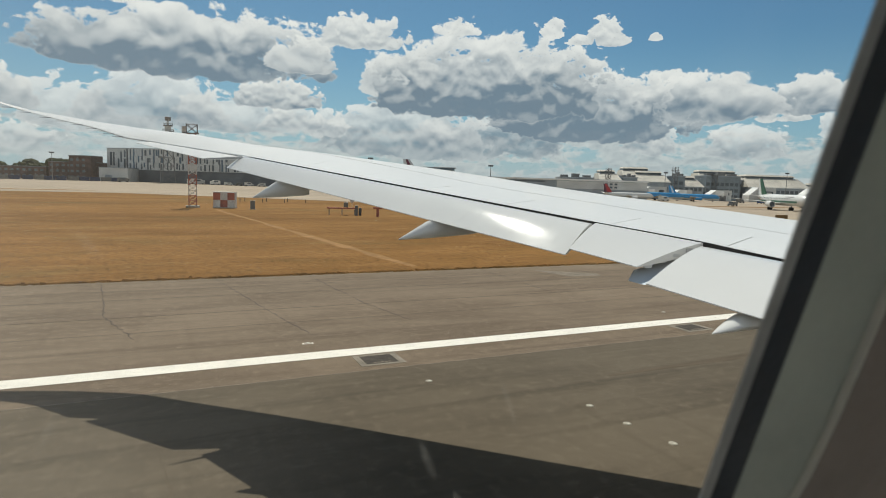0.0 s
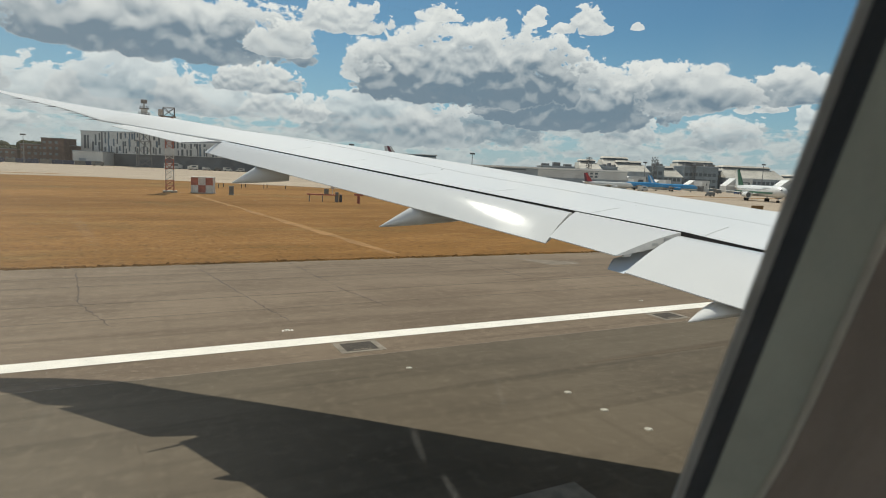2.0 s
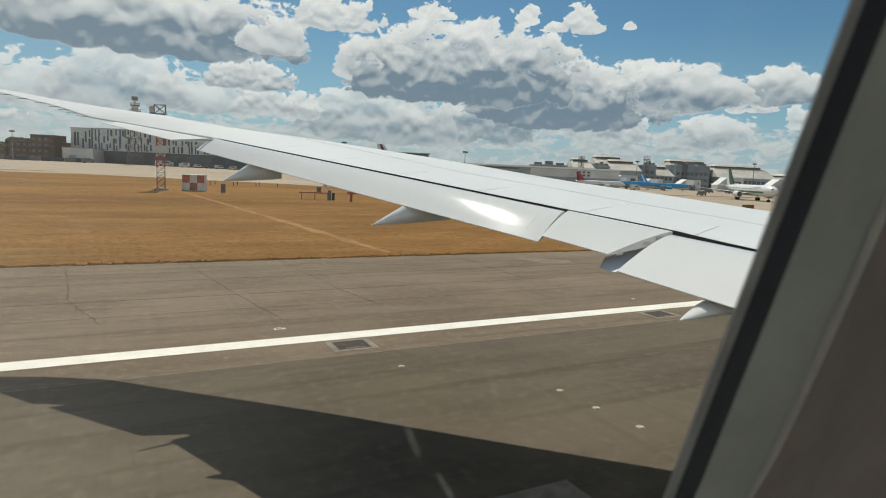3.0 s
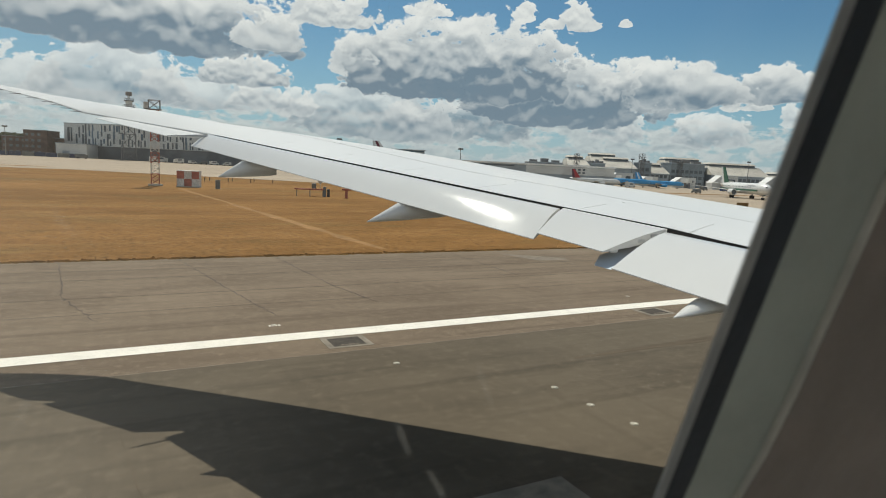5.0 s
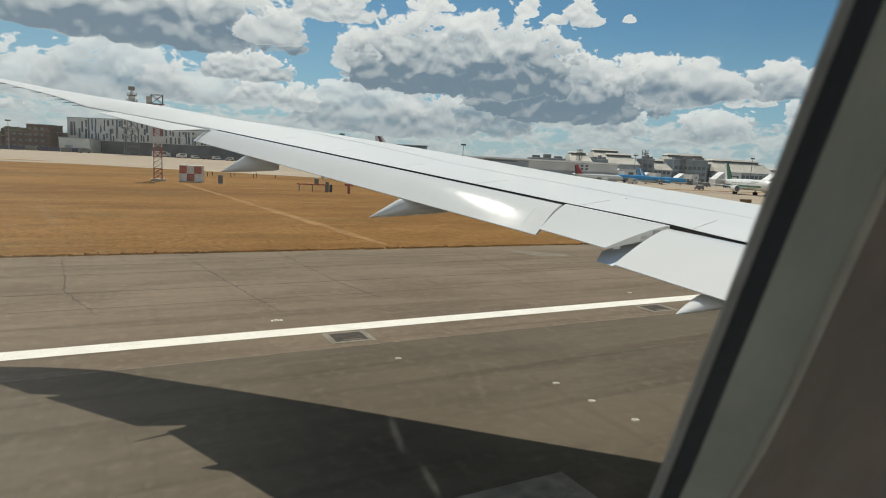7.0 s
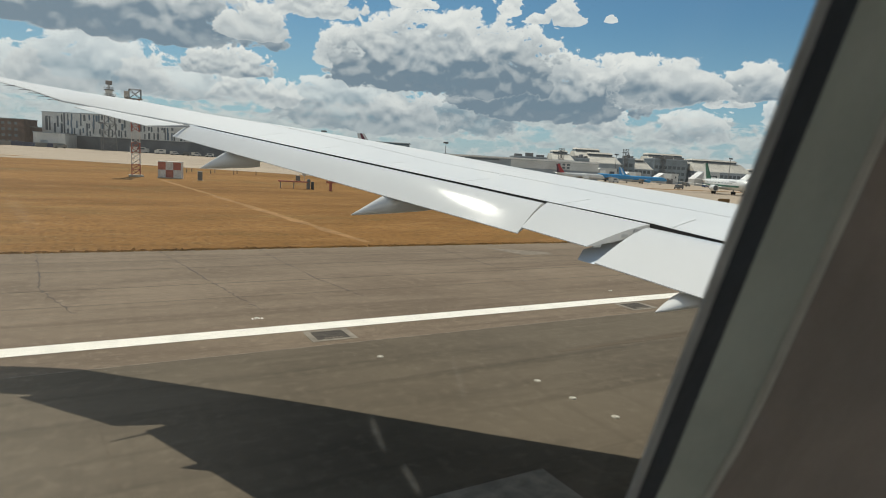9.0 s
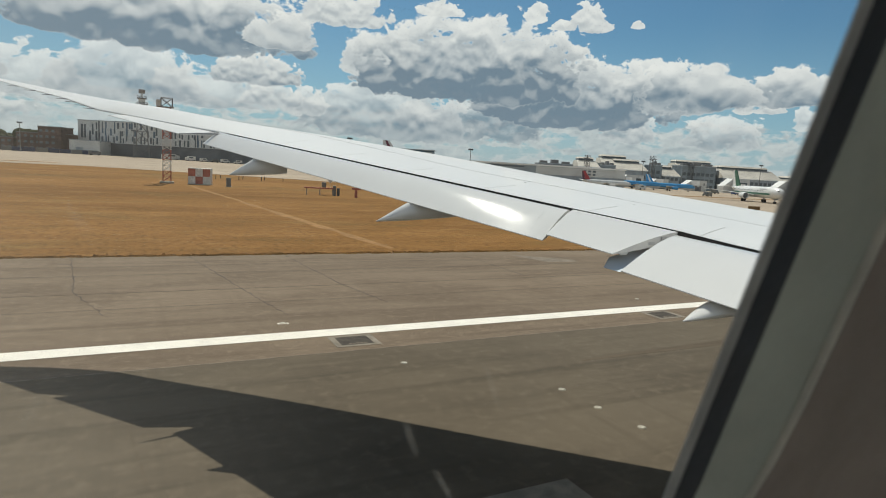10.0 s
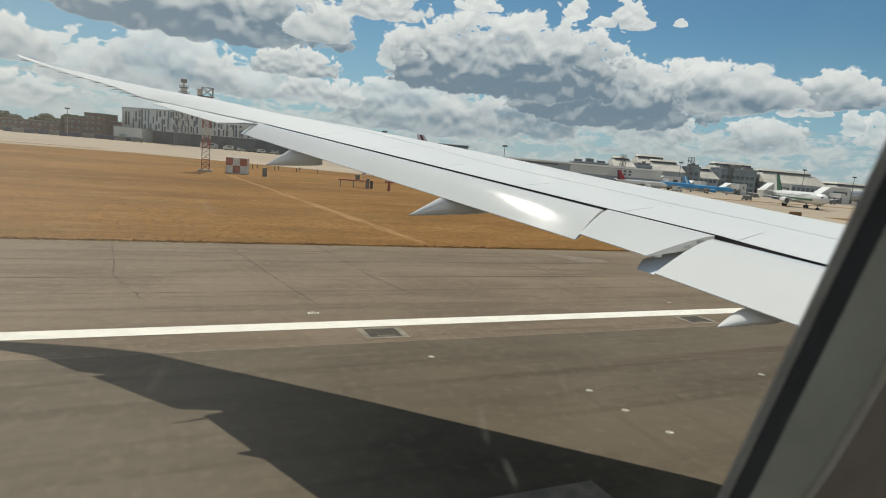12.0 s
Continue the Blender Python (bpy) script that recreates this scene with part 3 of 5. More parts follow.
part("spoiler_seal", skin_panel(0.6, 17.7, (0.0, 0.0), (spoiler_depth(0.6) + 0.018, spoiler_depth(17.7) + 0.018), 0.003, 80), DARK_GAP, wing, "dark seal line")
cuts = [0.6, 3.2, 6.05, 7.72, 9.7, 11.7, 13.7, 15.7, 17.7]
for a, b in zip(cuts, cuts[1:]):
    part("spoiler", skin_panel(a + 0.006, b - 0.006, (0.0, 0.0), (spoiler_depth(a), spoiler_depth(b)), 0.012, 12), WING_WHITE, wing)
SEAM = material("seam_grey", (0.30, 0.30, 0.30), 0.5, vary=0.1)
part("skin_seam", skin_panel(0.6, 21.0, (2.45, 1.5), (2.462, 1.512), 0.003, 60), SEAM, wing)
# vent domes, the glint put into their near-white colour
for y in (1.5, 4.6, 7.7, 9.9, 12.1, 14.3, 16.5, 18.7):
    m = Matrix.Translation(on_skin(y, 1.75, 0.004)) @ Matrix.Diagonal((0.03, 0.03, 0.004, 1))
    bm = bmesh.new()
    bmesh.ops.create_uvsphere(bm, u_segments=12, v_segments=7, radius=1.0, matrix=m)
    part("vent_dome", bm, GLINT_WHITE, wing, "tiny dome with glint painted white", smooth=True)
# outboard flap, flaperon, inboard flap, aileron
flap = part("outboard_flap", panel((6.55, 7.97, 5.44), (2.26, 18.1, 6.60), (1.69, 17.8, 6.24), (5.65, 7.5, 4.96), 0.16, 0.055, 24, 14, 0.75), FLAP_WHITE, aeroplane, smooth=True)
part("flaperon", panel((7.29, 6.36, 5.235), (6.56, 7.93, 5.42), (5.67, 7.44, 5.06), (5.97, 6.3, 4.93), 0.16, 0.03, 6, 8, 0.0), FLAP_WHITE, aeroplane, smooth=True)
part("inboard_flap", panel((8.42, 0.9, 4.80), (7.33, 6.32, 5.205), (5.9, 6.03, 4.74), (6.5, 1.0, 4.3), 0.24, 0.08, 10, 10, 0.15), FLAP_WHITE, aeroplane, smooth=True)
part("aileron", panel((2.20, 18.22, 6.58), (-0.13, 21.2, 6.99), (-0.66, 21.2, 6.95), (1.17, 18.45, 6.47), 0.10, 0.015, 10), WING_WHITE, aeroplane, smooth=True)
for tip, ln, w, reach, lift, follow in (((5.70, 4.75, 4.37), 1.7, 0.46, 0.40, 0.16, 0.24), ((3.96, 10.3, 4.93), 1.75, 0.36, 0.62, 0.36, 0.20), ((2.06, 15.4, 5.49), 1.4, 0.30, 0.55, 0.40, 0.20)):
    part("flap_track_fairing", fairing(tip, ln, w, reach, lift, follow), FLAP_WHITE, aeroplane, smooth=True)
part("aileron_end_rib", panel((2.15, 17.90, 6.55), (2.15, 17.98, 6.56), (1.10, 17.72, 6.47), (1.09, 17.69, 6.47), 0.03, 0.004, 2, 4), WING_GREY, aeroplane, "thin grey rib beside the aileron")
END_GREY = material("flap_end_grey", (0.50, 0.57, 0.64), 0.4, vary=0.08, scale=2, fine=20, bump=0)
bm = bmesh.new()
loft(bm, [[(7.28, 6.36 + o, 5.06), (5.93, 6.07 + o, 4.71), (5.92, 6.36 + o, 4.72), (6.25, 6.62 + o, 4.82), (6.75, 6.60 + o, 4.93)] for o in (0.0, 0.03)])
part("flap_end_seal", bm, END_GREY, aeroplane, "blue-grey flap end seal")


# fastener rows on the outboard flap, their sun glint painted near-white
def fasteners(s0, rows, along):
    a, b, c, d = (Vector(p) for p in ((6.55, 7.97, 5.44), (2.26, 18.1, 6.60), (1.69, 17.8, 6.24), (5.65, 7.5, 4.96)))
    bm = bmesh.new()
    for r in range(rows):
        s = s0 + r * 0.026
        for j in range(along):
            v = 0.38 + 0.5 * j / along
            p = a.lerp(b, s).lerp(d.lerp(c, s), v) + Vector((0, 0, 0.055 * math.sin(math.pi * v ** 0.8)))
            m = Matrix.Translation(p) @ Matrix.Diagonal((0.013, 0.013, 0.0012, 1))
            bmesh.ops.create_uvsphere(bm, u_segments=8, v_segments=5, radius=1.0, matrix=m)
    return bm


for s0, rows, along in ((0.03, 12, 9), (0.42, 6, 6)):
    tagged(part("fastener_row", fasteners(s0, rows, along), GLINT_WHITE, flap, "rows of small fasteners with glint painted white", smooth=True), kind="stuff")
# static wicks along the raked tip
for i in range(9):
    y = 21.8 + 0.45 * i
    p = upper(y, 0.0)
    part("static_wick", tube(bmesh.new(), p, p + Vector((-0.30, 0.02, -0.01)), 0.010, 0.006, 6), DARK_GAP, aeroplane)
# fittings seen in the gap beside the inboard flap
for k in range(4):
    part("flap_fitting", boxed(6.15 + k * 0.26, 6.33, 4.90 + k * 0.065, 6.30 + k * 0.26, 6.38, 4.97 + k * 0.065, bevel=0.01), BARE, aeroplane)


def fuselage():
    bm = bmesh.new()
    rings = []
    xs = [-34 + 2.0 * i for i in range(9)] + [-17.55 + 0.45 * i for i in range(39)] + [0.45 + 0.45 * i for i in range(39)] + [19 + 1.8 * i for i in range(6)]
    for x in xs:
        s = 1.0 if -20 < x < 20 else max(0.12, 1 - (abs(x) - 20) / 16 * (0.75 if x < 0 else 0.6))
        lift = 1.2 * (1 - s) if x < 0 else -0.4 * (1 - s)
        rings.append([(x, -2.67 + 2.9 * s * math.cos(a), 5.25 + lift + 2.95 * s * math.sin(a)) for a in (2 * math.pi * k / 40 - math.pi / 20 * 1.5 for k in range(40))])
    loft(bm, rings)
    # openings: the window looked through; far side cabin windows, unseen, enlarged to admit light
    gone = []
    for f in bm.faces:
        c = f.calc_center_median()
        if abs(c.x) < 0.4 and c.y > -0.2 and 5.4 < c.z < 6.65 and len(f.verts) == 4:
            gone.append(f)
        elif 5.75 < c.z < 6.6 and -17.5 < c.x < 17.5 and abs(c.y + 2.67) > 2.4 and round((c.x - 0.225) / 0.45) % 3:
            gone.append(f)
    bmesh.ops.delete(bm, geom=gone, context="FACES")
    return bm


part("fuselage", fuselage(), material("cabin_and_skin_white", (0.8, 0.79, 0.77), 0.4, vary=0.05), aeroplane, smooth=True)
for sx, sy in ((4.0, -0.2), (4.0, -5.3)):
    leg = part("landing_gear", tube(bmesh.new(), (sx, sy, 4.0), (sx, sy, 0.7), 0.16, 0.13, 12), BARE, aeroplane)
    for dx in (-0.75, 0.75):
        for dy in (-0.6, 0.6):
            bm = tube(bmesh.new(), (sx + dx, sy + dy - 0.22, 0.64), (sx + dx, sy + dy + 0.22, 0.64), 0.64, 0.64, 28)
            bmesh.ops.bevel(bm, geom=[e for e in bm.edges if abs(e.verts[0].co.y - e.verts[1].co.y) < 0.01], offset=0.08, segments=3, affect="EDGES")
            part("wheel", bm, TYRE, leg, "black rubber tyre", smooth=True)


# ---- the cabin window ----
LEAN = 0.265   # the cabin wall leans inboard towards its top


def outline(y, grow=0.0, n=10):
    """The window's outline, a tall rectangle with round corners in the leaning wall; y: depth at eye height."""
    half_w, half_h, r = 0.150 + grow, 0.27 + grow, 0.08 + 2.0 * max(0.0, grow)
    r = min(r, half_w - 0.01)
    pts = []
    for cx, cz, a0 in ((1, 1, 0), (-1, 1, 90), (-1, -1, 180), (1, -1, 270)):
        for k in range(n + 1):
            a = math.radians(a0 + 90 * k / n)
            px = 0.0384 + cx * (half_w - r) + r * math.cos(a)
            pz = 0.06 + cz * (half_h - r) + r * math.sin(a)
            pts.append((px, y - LEAN * pz, 6.0 + pz))
    return pts


def ring_part(profile, name, mat, label):
    """A frame swept round the window: profile of (growth, depth)."""
    bm = bmesh.new()
    rows = [[bm.verts.new(p) for p in outline(y, g)] for g, y in profile]
    k = len(rows[0])
    for a, b in zip(rows, rows[1:] + rows[:1]):
        for i in range(k):
            j = (i + 1) % k
            bm.faces.new((a[i], a[j], b[j], b[i]))
    bmesh.ops.recalc_face_normals(bm, faces=bm.faces)
    return part(name, bm, mat, window, label, smooth=True)


window = thing("cabin_window", "oval cabin window with black seal and grey-brown plastic surround", "window")
GASKET = material("black_gasket", (0.020, 0.027, 0.035), 0.55, vary=0.2, scale=20, fine=200)
LIP = material("clear_pane_edge", (0.40, 0.40, 0.38), 0.35, vary=0.15, scale=20, fine=120)
REVEAL = material("grey_plastic_reveal", (0.46, 0.49, 0.42), 0.6, vary=0.12, scale=8, fine=300, bump=0.1, bump_size=0.001)
LINER = material("brown_plastic_liner", (0.285, 0.235, 0.197), 0.55, vary=0.14, scale=9, fine=300, bump=0.1, bump_size=0.001)
PALE_EDGE = material("pale_plastic_edge", (0.60, 0.575, 0.50), 0.55, vary=0.15, scale=9, fine=200, bump=0.1, bump_size=0.001)
ring_part([(0.0, 0.1192), (-0.0045, 0.1200), (-0.0045, 0.1208), (0.004, 0.1208), (0.004, 0.1192)], "pane_edge", LIP, "pale translucent pane edge")
ring_part([(0.0, 0.1190), (0.0, 0.1206), (0.0135, 0.123), (0.0128, 0.1180)], "seal", GASKET, "black rubber seal")
ring_part([(0.0118, 0.1180), (0.0118, 0.124), (0.075, 0.124), (0.075, 0.1125), (0.0450, 0.1125)], "reveal", REVEAL, "grey-green grained plastic reveal")
ring_part([(0.0440, 0.1118), (0.0440, 0.118), (0.24, 0.118), (0.24, 0.095), (0.12, 0.104)], "surround", LINER, "brown-grey plastic sidewall surround")
ring_part([(0.0427, 0.1120), (0.0427, 0.1140), (0.0462, 0.1130), (0.0460, 0.1108), (0.0442, 0.1104)], "reveal_edge", PALE_EDGE, "pale worn edge strip")


def pane():
    m = bpy.data.materials.new("window_pane")
    m.use_nodes = True
    t = m.node_tree
    t.nodes.clear()
    n = Nodes(t)
    out = t.nodes.new("ShaderNodeOutputMaterial")
    clear = t.nodes.new("ShaderNodeBsdfTransparent")
    clear.inputs[0].default_value = (0.97, 0.98, 0.97, 1)
    dust_and_haze = t.nodes.new("ShaderNodeBsdfTranslucent")
    dust_and_haze.inputs[0].default_value = (0.79, 0.735, 0.645, 1)
    co = t.nodes.new("ShaderNodeTexCoord").outputs["Object"]
    smear = n.noise(n.scaled(co, (14, 14, 5)), 1.0, 4.0, 0.6, 1.0)
    film = n.noise(co, 7.0, 2.0, 0.5)
    scratch = n.noise(n.scaled(co, (160, 1, 16)), 1.0, 2.0, 0.5, 0.4)
    amount = n.math("ADD", 0.0005, n.math("MULTIPLY", n.ramp(smear, 0.45, 0.75), 0.005))
    amount = n.math("ADD", amount, n.math("MULTIPLY", n.ramp(film, 0.4, 0.7), 0.003))
    # glare haze painted in as a denser film towards the left and upper left
    side = n.ramp(n.split(co)[0], 0.07, -0.10)
    amount = n.math("ADD", amount, n.math("ADD", n.math("MULTIPLY", side, 0.034), n.math("MULTIPLY", n.math("MULTIPLY", n.ramp(n.split(co)[0], 0.0, -0.09), n.ramp(n.split(co)[2], 5.94, 6.03)), 0.075)))
    amount = n.math("ADD", amount, n.math("MULTIPLY", n.ramp(scratch, 0.70, 0.78), 0.02))
    mix = t.nodes.new("ShaderNodeMixShader")
    n.link(amount, mix.inputs[0])
    n.link(clear.outputs[0], mix.inputs[1])
    n.link(dust_and_haze.outputs[0], mix.inputs[2])
    n.link(mix.outputs[0], out.inputs[0])
    bm = bmesh.new()
    loft(bm, [outline(0.1208), outline(0.1216)])
    ob = part("pane", bm, m, window, "clear acrylic pane with faint smears and painted glare haze")
    ob.visible_shadow = False
    # pale scuffs on its inner face: ends (x, height over the eye) and width
    scuff = bpy.data.materials.new("pane_scuff")
    scuff.use_nodes = True
    tree = scuff.node_tree
    tree.nodes.clear()
    k = Nodes(tree)
    end, see, pale, both = (tree.nodes.new(kind) for kind in ("ShaderNodeOutputMaterial", "ShaderNodeBsdfTransparent", "ShaderNodeBsdfTranslucent", "ShaderNodeMixShader"))
    pale.inputs[0].default_value = (0.8, 0.78, 0.7, 1)
    grain = k.noise(tree.nodes.new("ShaderNodeTexCoord").outputs["Object"], 700.0, 3.0, 0.6)
    k.link(k.math("MULTIPLY", k.ramp(grain, 0.2, 0.8), 0.04), both.inputs[0])
    k.link(see.outputs[0], both.inputs[1])
    k.link(pale.outputs[0], both.inputs[2])
    k.link(both.outputs[0], end.inputs[0])
    for x0, z0, x1, z1, wide in SCUFFS:
        side = Vector((z0 - z1, x1 - x0)).normalized() * wide * 0.3
        bm = bmesh.new()
        rings = []
        for i in range(9):
            q = i / 8
            w = math.sin(math.pi * q) ** 0.7 + 0.02
            x, z = x0 + (x1 - x0) * q, z0 + (z1 - z0) * q
            rings.append([(x + g * side.x * w, y - LEAN * (z + g * side.y * w), 6.0 + z + g * side.y * w) for g, y in ((-1, 0.1206), (0, 0.1204), (1, 0.1206), (0, 0.1207))])
        loft(bm, rings)
        part("scuff", bm, scuff, ob, "faint pale scuff mark").visible_shadow = False


SCUFFS = [(-0.0116, -0.01, -0.0073, -0.0161, 0.0014), (0.0628, -0.0669, 0.0696, -0.0811, 0.0025), (0.0759, -0.0865, 0.085, -0.1008, 0.0027), (0.0845, -0.0523, 0.0934, -0.0682, 0.0016), (-0.0205, -0.0554, -0.0157, -0.046, 0.0011)]
pane()

# ---- masts, boxes and aerials on the grass ----
RED = material("red_paint", (0.42, 0.13, 0.085), 0.6, vary=0.2, scale=1.5, fine=12)
WHITE = material("white_paint", (0.66, 0.64, 0.60), 0.6, vary=0.12, scale=1.5, fine=12)
STEEL = material("galvanised_steel", (0.22, 0.22, 0.22), 0.5, 0.5, vary=0.2, scale=1.5, fine=15)
DARK_STEEL = material("dark_steel", (0.06, 0.063, 0.066), 0.6, 0.3, vary=0.2, scale=1, fine=12)
GREY_BOX = material("grey_cabinet", (0.17, 0.17, 0.16), 0.6, vary=0.15, scale=1.5, fine=12)
ORANGE = material("orange_cloth", (0.75, 0.13, 0.03), 0.8, vary=0.15, scale=2, fine=20)


def lattice(bm, w0, w1, z0, z1, bays, leg, brace):
    """Four legs with crossed bracing, narrowing upwards."""
    cor = ((-1, -1), (1, -1), (1, 1), (-1, 1))
    def at(i, z):
        w = w0 + (w1 - w0) * (z - z0) / (z1 - z0)
        return Vector((cor[i][0] * w / 2, cor[i][1] * w / 2, z))
    for i in range(4):
        tube(bm, at(i, z0), at(i, z1), leg, leg, 5)
    for b in range(bays):
        za, zb = z0 + (z1 - z0) * b / bays, z0 + (z1 - z0) * (b + 1) / bays
        for i in range(4):
            j = (i + 1) % 4
            tube(bm, at(i, za), at(j, zb), brace, brace, 4)
            tube(bm, at(j, za), at(i, zb), brace, brace, 4)
            tube(bm, at(i, zb), at(j, zb), brace, brace, 4)
    return bm


mast = thing("lattice_mast", "red and white steel lattice mast with open top cage on grass", "mast", at=(5.6, 123.6, -0.06))
bands = 7
for k in range(bands):
    part("mast_section", lattice(bmesh.new(), 1.35, 1.35, 0.3 + 13.6 * k / bands, 0.3 + 13.6 * (k + 1) / bands, 2, 0.07, 0.04), RED if k % 2 == 0 else WHITE, mast)
part("footing", boxed(-1.2, -1.2, 0, 1.2, 1.2, 0.32, bevel=0.04), CONCRETE, mast)
part("top_cage", lattice(bmesh.new(), 1.9, 1.9, 13.9, 15.5, 1, 0.07, 0.05), STEEL, mast)
bm = boxed(-1.7, -1.0, 13.8, 1.2, 1.0, 13.92)
part("platform", bm, STEEL, mast)
part("cabinet", boxed(-1.75, -0.5, 14.0, -1.0, 0.5, 15.1, bevel=0.04), WHITE, mast)

hut = thing("checker_cabin", "red and white checkered equipment cabin on the grass", "cabin", at=(11.3, 122.4, -0.06), turn=-16)
part("body", boxed(-1.95, -1.2, 0.12, 1.95, 1.2, 2.95, bevel=0.03), WHITE, hut)
part("plinth", boxed(-2.05, -1.3, 0, 2.05, 1.3, 0.14), CONCRETE, hut)
part("roof", boxed(-2.02, -1.27, 2.95, 2.02, 1.27, 3.05, bevel=0.02), WHITE, hut)
for i in range(3):
    for j in range(2):
        if (i + j) % 2 == 0:
            part("red_panel", boxed(-1.95 + 1.3 * i, -1.225, 0.14 + 1.4 * (1 - j), -0.65 + 1.3 * i, -1.2, 1.52 + 1.4 * (1 - j)), RED, hut)
for j in range(2):
    part("red_panel", boxed(-1.975, -1.2 + 1.2 * j, 0.14 + 1.4 * j, -1.95, 1.2 * j, 1.52 + 1.4 * j), RED, hut)
post = thing("equipment_post", "grey metal equipment post on the grass", "cabinet", at=(15.8, 118.1, -0.06))
part("body", boxed(-0.38, -0.38, 0.05, 0.38, 0.38, 1.5, bevel=0.05), GREY_BOX, post)
part("cap", boxed(-0.44, -0.44, 1.5, 0.44, 0.44, 1.6, bevel=0.02), GREY_BOX, post)
part("base", boxed(-0.5, -0.5, 0, 0.5, 0.5, 0.06), CONCRETE, post)
rig = thing("aerial_rig", "low red landing aid rig on steel legs with cabinets", "aerial", at=(29.6, 101, -0.06), turn=-12)
for x in (-3.4, -1.2, 1.0):
    for y in (-0.5, 0.5):
        part("leg", tube(bmesh.new(), (x, y, 0), (x, y, 1.15), 0.05), STEEL, rig)
part("beam", boxed(-3.8, -0.6, 1.1, 1.3, -0.4, 1.28), RED, rig)
part("beam", boxed(-3.8, 0.4, 1.1, 1.3, 0.6, 1.28), RED, rig)
for k in range(5):
    part("cross_bar", boxed(-3.6 + k * 1.1, -0.6, 1.28, -3.5 + k * 1.1, 0.6, 1.36), RED, rig)
part("cabinet", boxed(-0.9, -0.5, 1.36, -0.2, 0.5, 2.2, bevel=0.03), GREY_BOX, rig)
part("cabinet", boxed(1.0, -0.6, 0.0, 1.5, 0.4, 1.7, bevel=0.03), GREY_BOX, rig)
part("cabinet", boxed(1.7, -0.6, 0.0, 2.1, 0.4, 1.3, bevel=0.03), DARK_STEEL, rig)
part("aerial", tube(bmesh.new(), (0.5, 0, 1.3), (0.5, 0, 3.2), 0.04), WHITE, rig)
part("dish", tube(bmesh.new(), (0.5, -0.1, 2.5), (0.5, 0.12, 2.55), 0.35, 0.3, 14), WHITE, rig)


def red_stand(x, y):
    ob = thing("aid_stand", "red topped equipment stand on a post in the grass", "stand", "red equipment stands", (x, y, -0.06))
    part("post", tube(bmesh.new(), (0, 0, 0), (0, 0, 1.3), 0.25, 0.22, 10), RED, ob)
    part("head", boxed(-0.7, -0.35, 1.3, 0.7, 0.35, 1.62, bevel=0.05), RED, ob)
    part("lamp", boxed(-0.25, -0.2, 1.62, 0.25, 0.2, 1.8, bevel=0.03), WHITE, ob)


red_stand(33.6, 97.4), red_stand(47.0, 92.0)
for i in range(9):
    ob = thing("marker_post", "thin dark marker post standing in dry grass", "post", "marker posts", (12 + 5.2 * (i % 5) + 1.7 * (i // 5), 150 + 5 * (i // 5), -0.06))
    part("post", tube(bmesh.new(), (0, 0, 0), (0, 0, 0.95), 0.09, 0.08, 6), DARK_STEEL, ob)
sock = thing("windsock", "orange windsock on a tall slim pole in grass", "windsock", at=(172, 88, -0.06))
part("pole", tube(bmesh.new(), (0, 0, 0), (0, 0, 7.6), 0.07, 0.05, 8), STEEL, sock)
bm = bmesh.new()
loft(bm, [[(-0.55 * k + 0.2, 0.38 * (1 - 0.09 * k) * math.cos(a), 7.3 - 0.10 * k * k * 0.6 + 0.38 * (1 - 0.09 * k) * math.sin(a)) for a in (2 * math.pi * j / 12 for j in range(12))] for k in range(7)])
part("sleeve", bm, ORANGE, sock, "faded orange cloth sleeve", smooth=True)


def sign_board(x, y, w):
    ob = thing("sign_board", "low brown weathered board standing in grass", "sign", "low boards in the grass", (x, y, -0.06))
    part("board", boxed(-w / 2, -0.15, 0.25, w / 2, 0.15, 1.15, bevel=0.03), material("brown_board", (0.20, 0.12, 0.05), 0.8, vary=0.2), ob)
    for s in (-0.4, 0.4):
        part("leg", boxed(w * s - 0.06, -0.06, 0, w * s + 0.06, 0.06, 0.26), STEEL, ob)


sign_board(160, 95, 5.0), sign_board(130, 92, 4.0), sign_board(196, 90, 5.0)

# ---- far buildings ----
# haze is put into the colour: dark cladding, brick and window glass are lightened
CLAD = material("pale_cladding", (0.60, 0.61, 0.60), 0.55, vary=0.08, scale=0.15, fine=1.2, bump=0, island=0.22)
CLAD_DARK = material("dark_cladding", (0.15, 0.16, 0.17), 0.55, vary=0.2, scale=0.12, fine=1.0, bump=0)
CLAD_GREY = material("grey_cladding", (0.34, 0.38, 0.41), 0.6, vary=0.12, scale=0.1, fine=0.9, bump=0)
CLAD_LIGHT = material("light_grey_cladding", (0.62, 0.62, 0.60), 0.6, vary=0.1, scale=0.1, fine=0.9, bump=0)
CLAD_BLUE = material("blue_grey_cladding", (0.23, 0.27, 0.295), 0.5, vary=0.15, scale=0.1, fine=0.9, bump=0)
CREAM = material("cream_roof_sheet", (0.52, 0.48, 0.41), 0.55, vary=0.12, scale=0.12, fine=1.0, bump=0, stretch=(1, 1, 0.3))
ROOF_WHITE = material("white_roof_sheet", (0.85, 0.85, 0.83), 0.4, vary=0.06, scale=0.1, fine=1.0, bump=0)
BROWN_WALL = material("brown_brick_wall", (0.12, 0.085, 0.075), 0.8, vary=0.2, scale=0.2, fine=1.5, bump=0)
WINDOW = material("far_window_glass", (0.10, 0.12, 0.135), 0.3, vary=0.2, scale=0.2, fine=1.0, bump=0, coat=0.3)
WINDOW_BLUE = material("blue_window_glass", (0.10, 0.15, 0.20), 0.3, vary=0.2, scale=0.2, fine=1.0, bump=0)
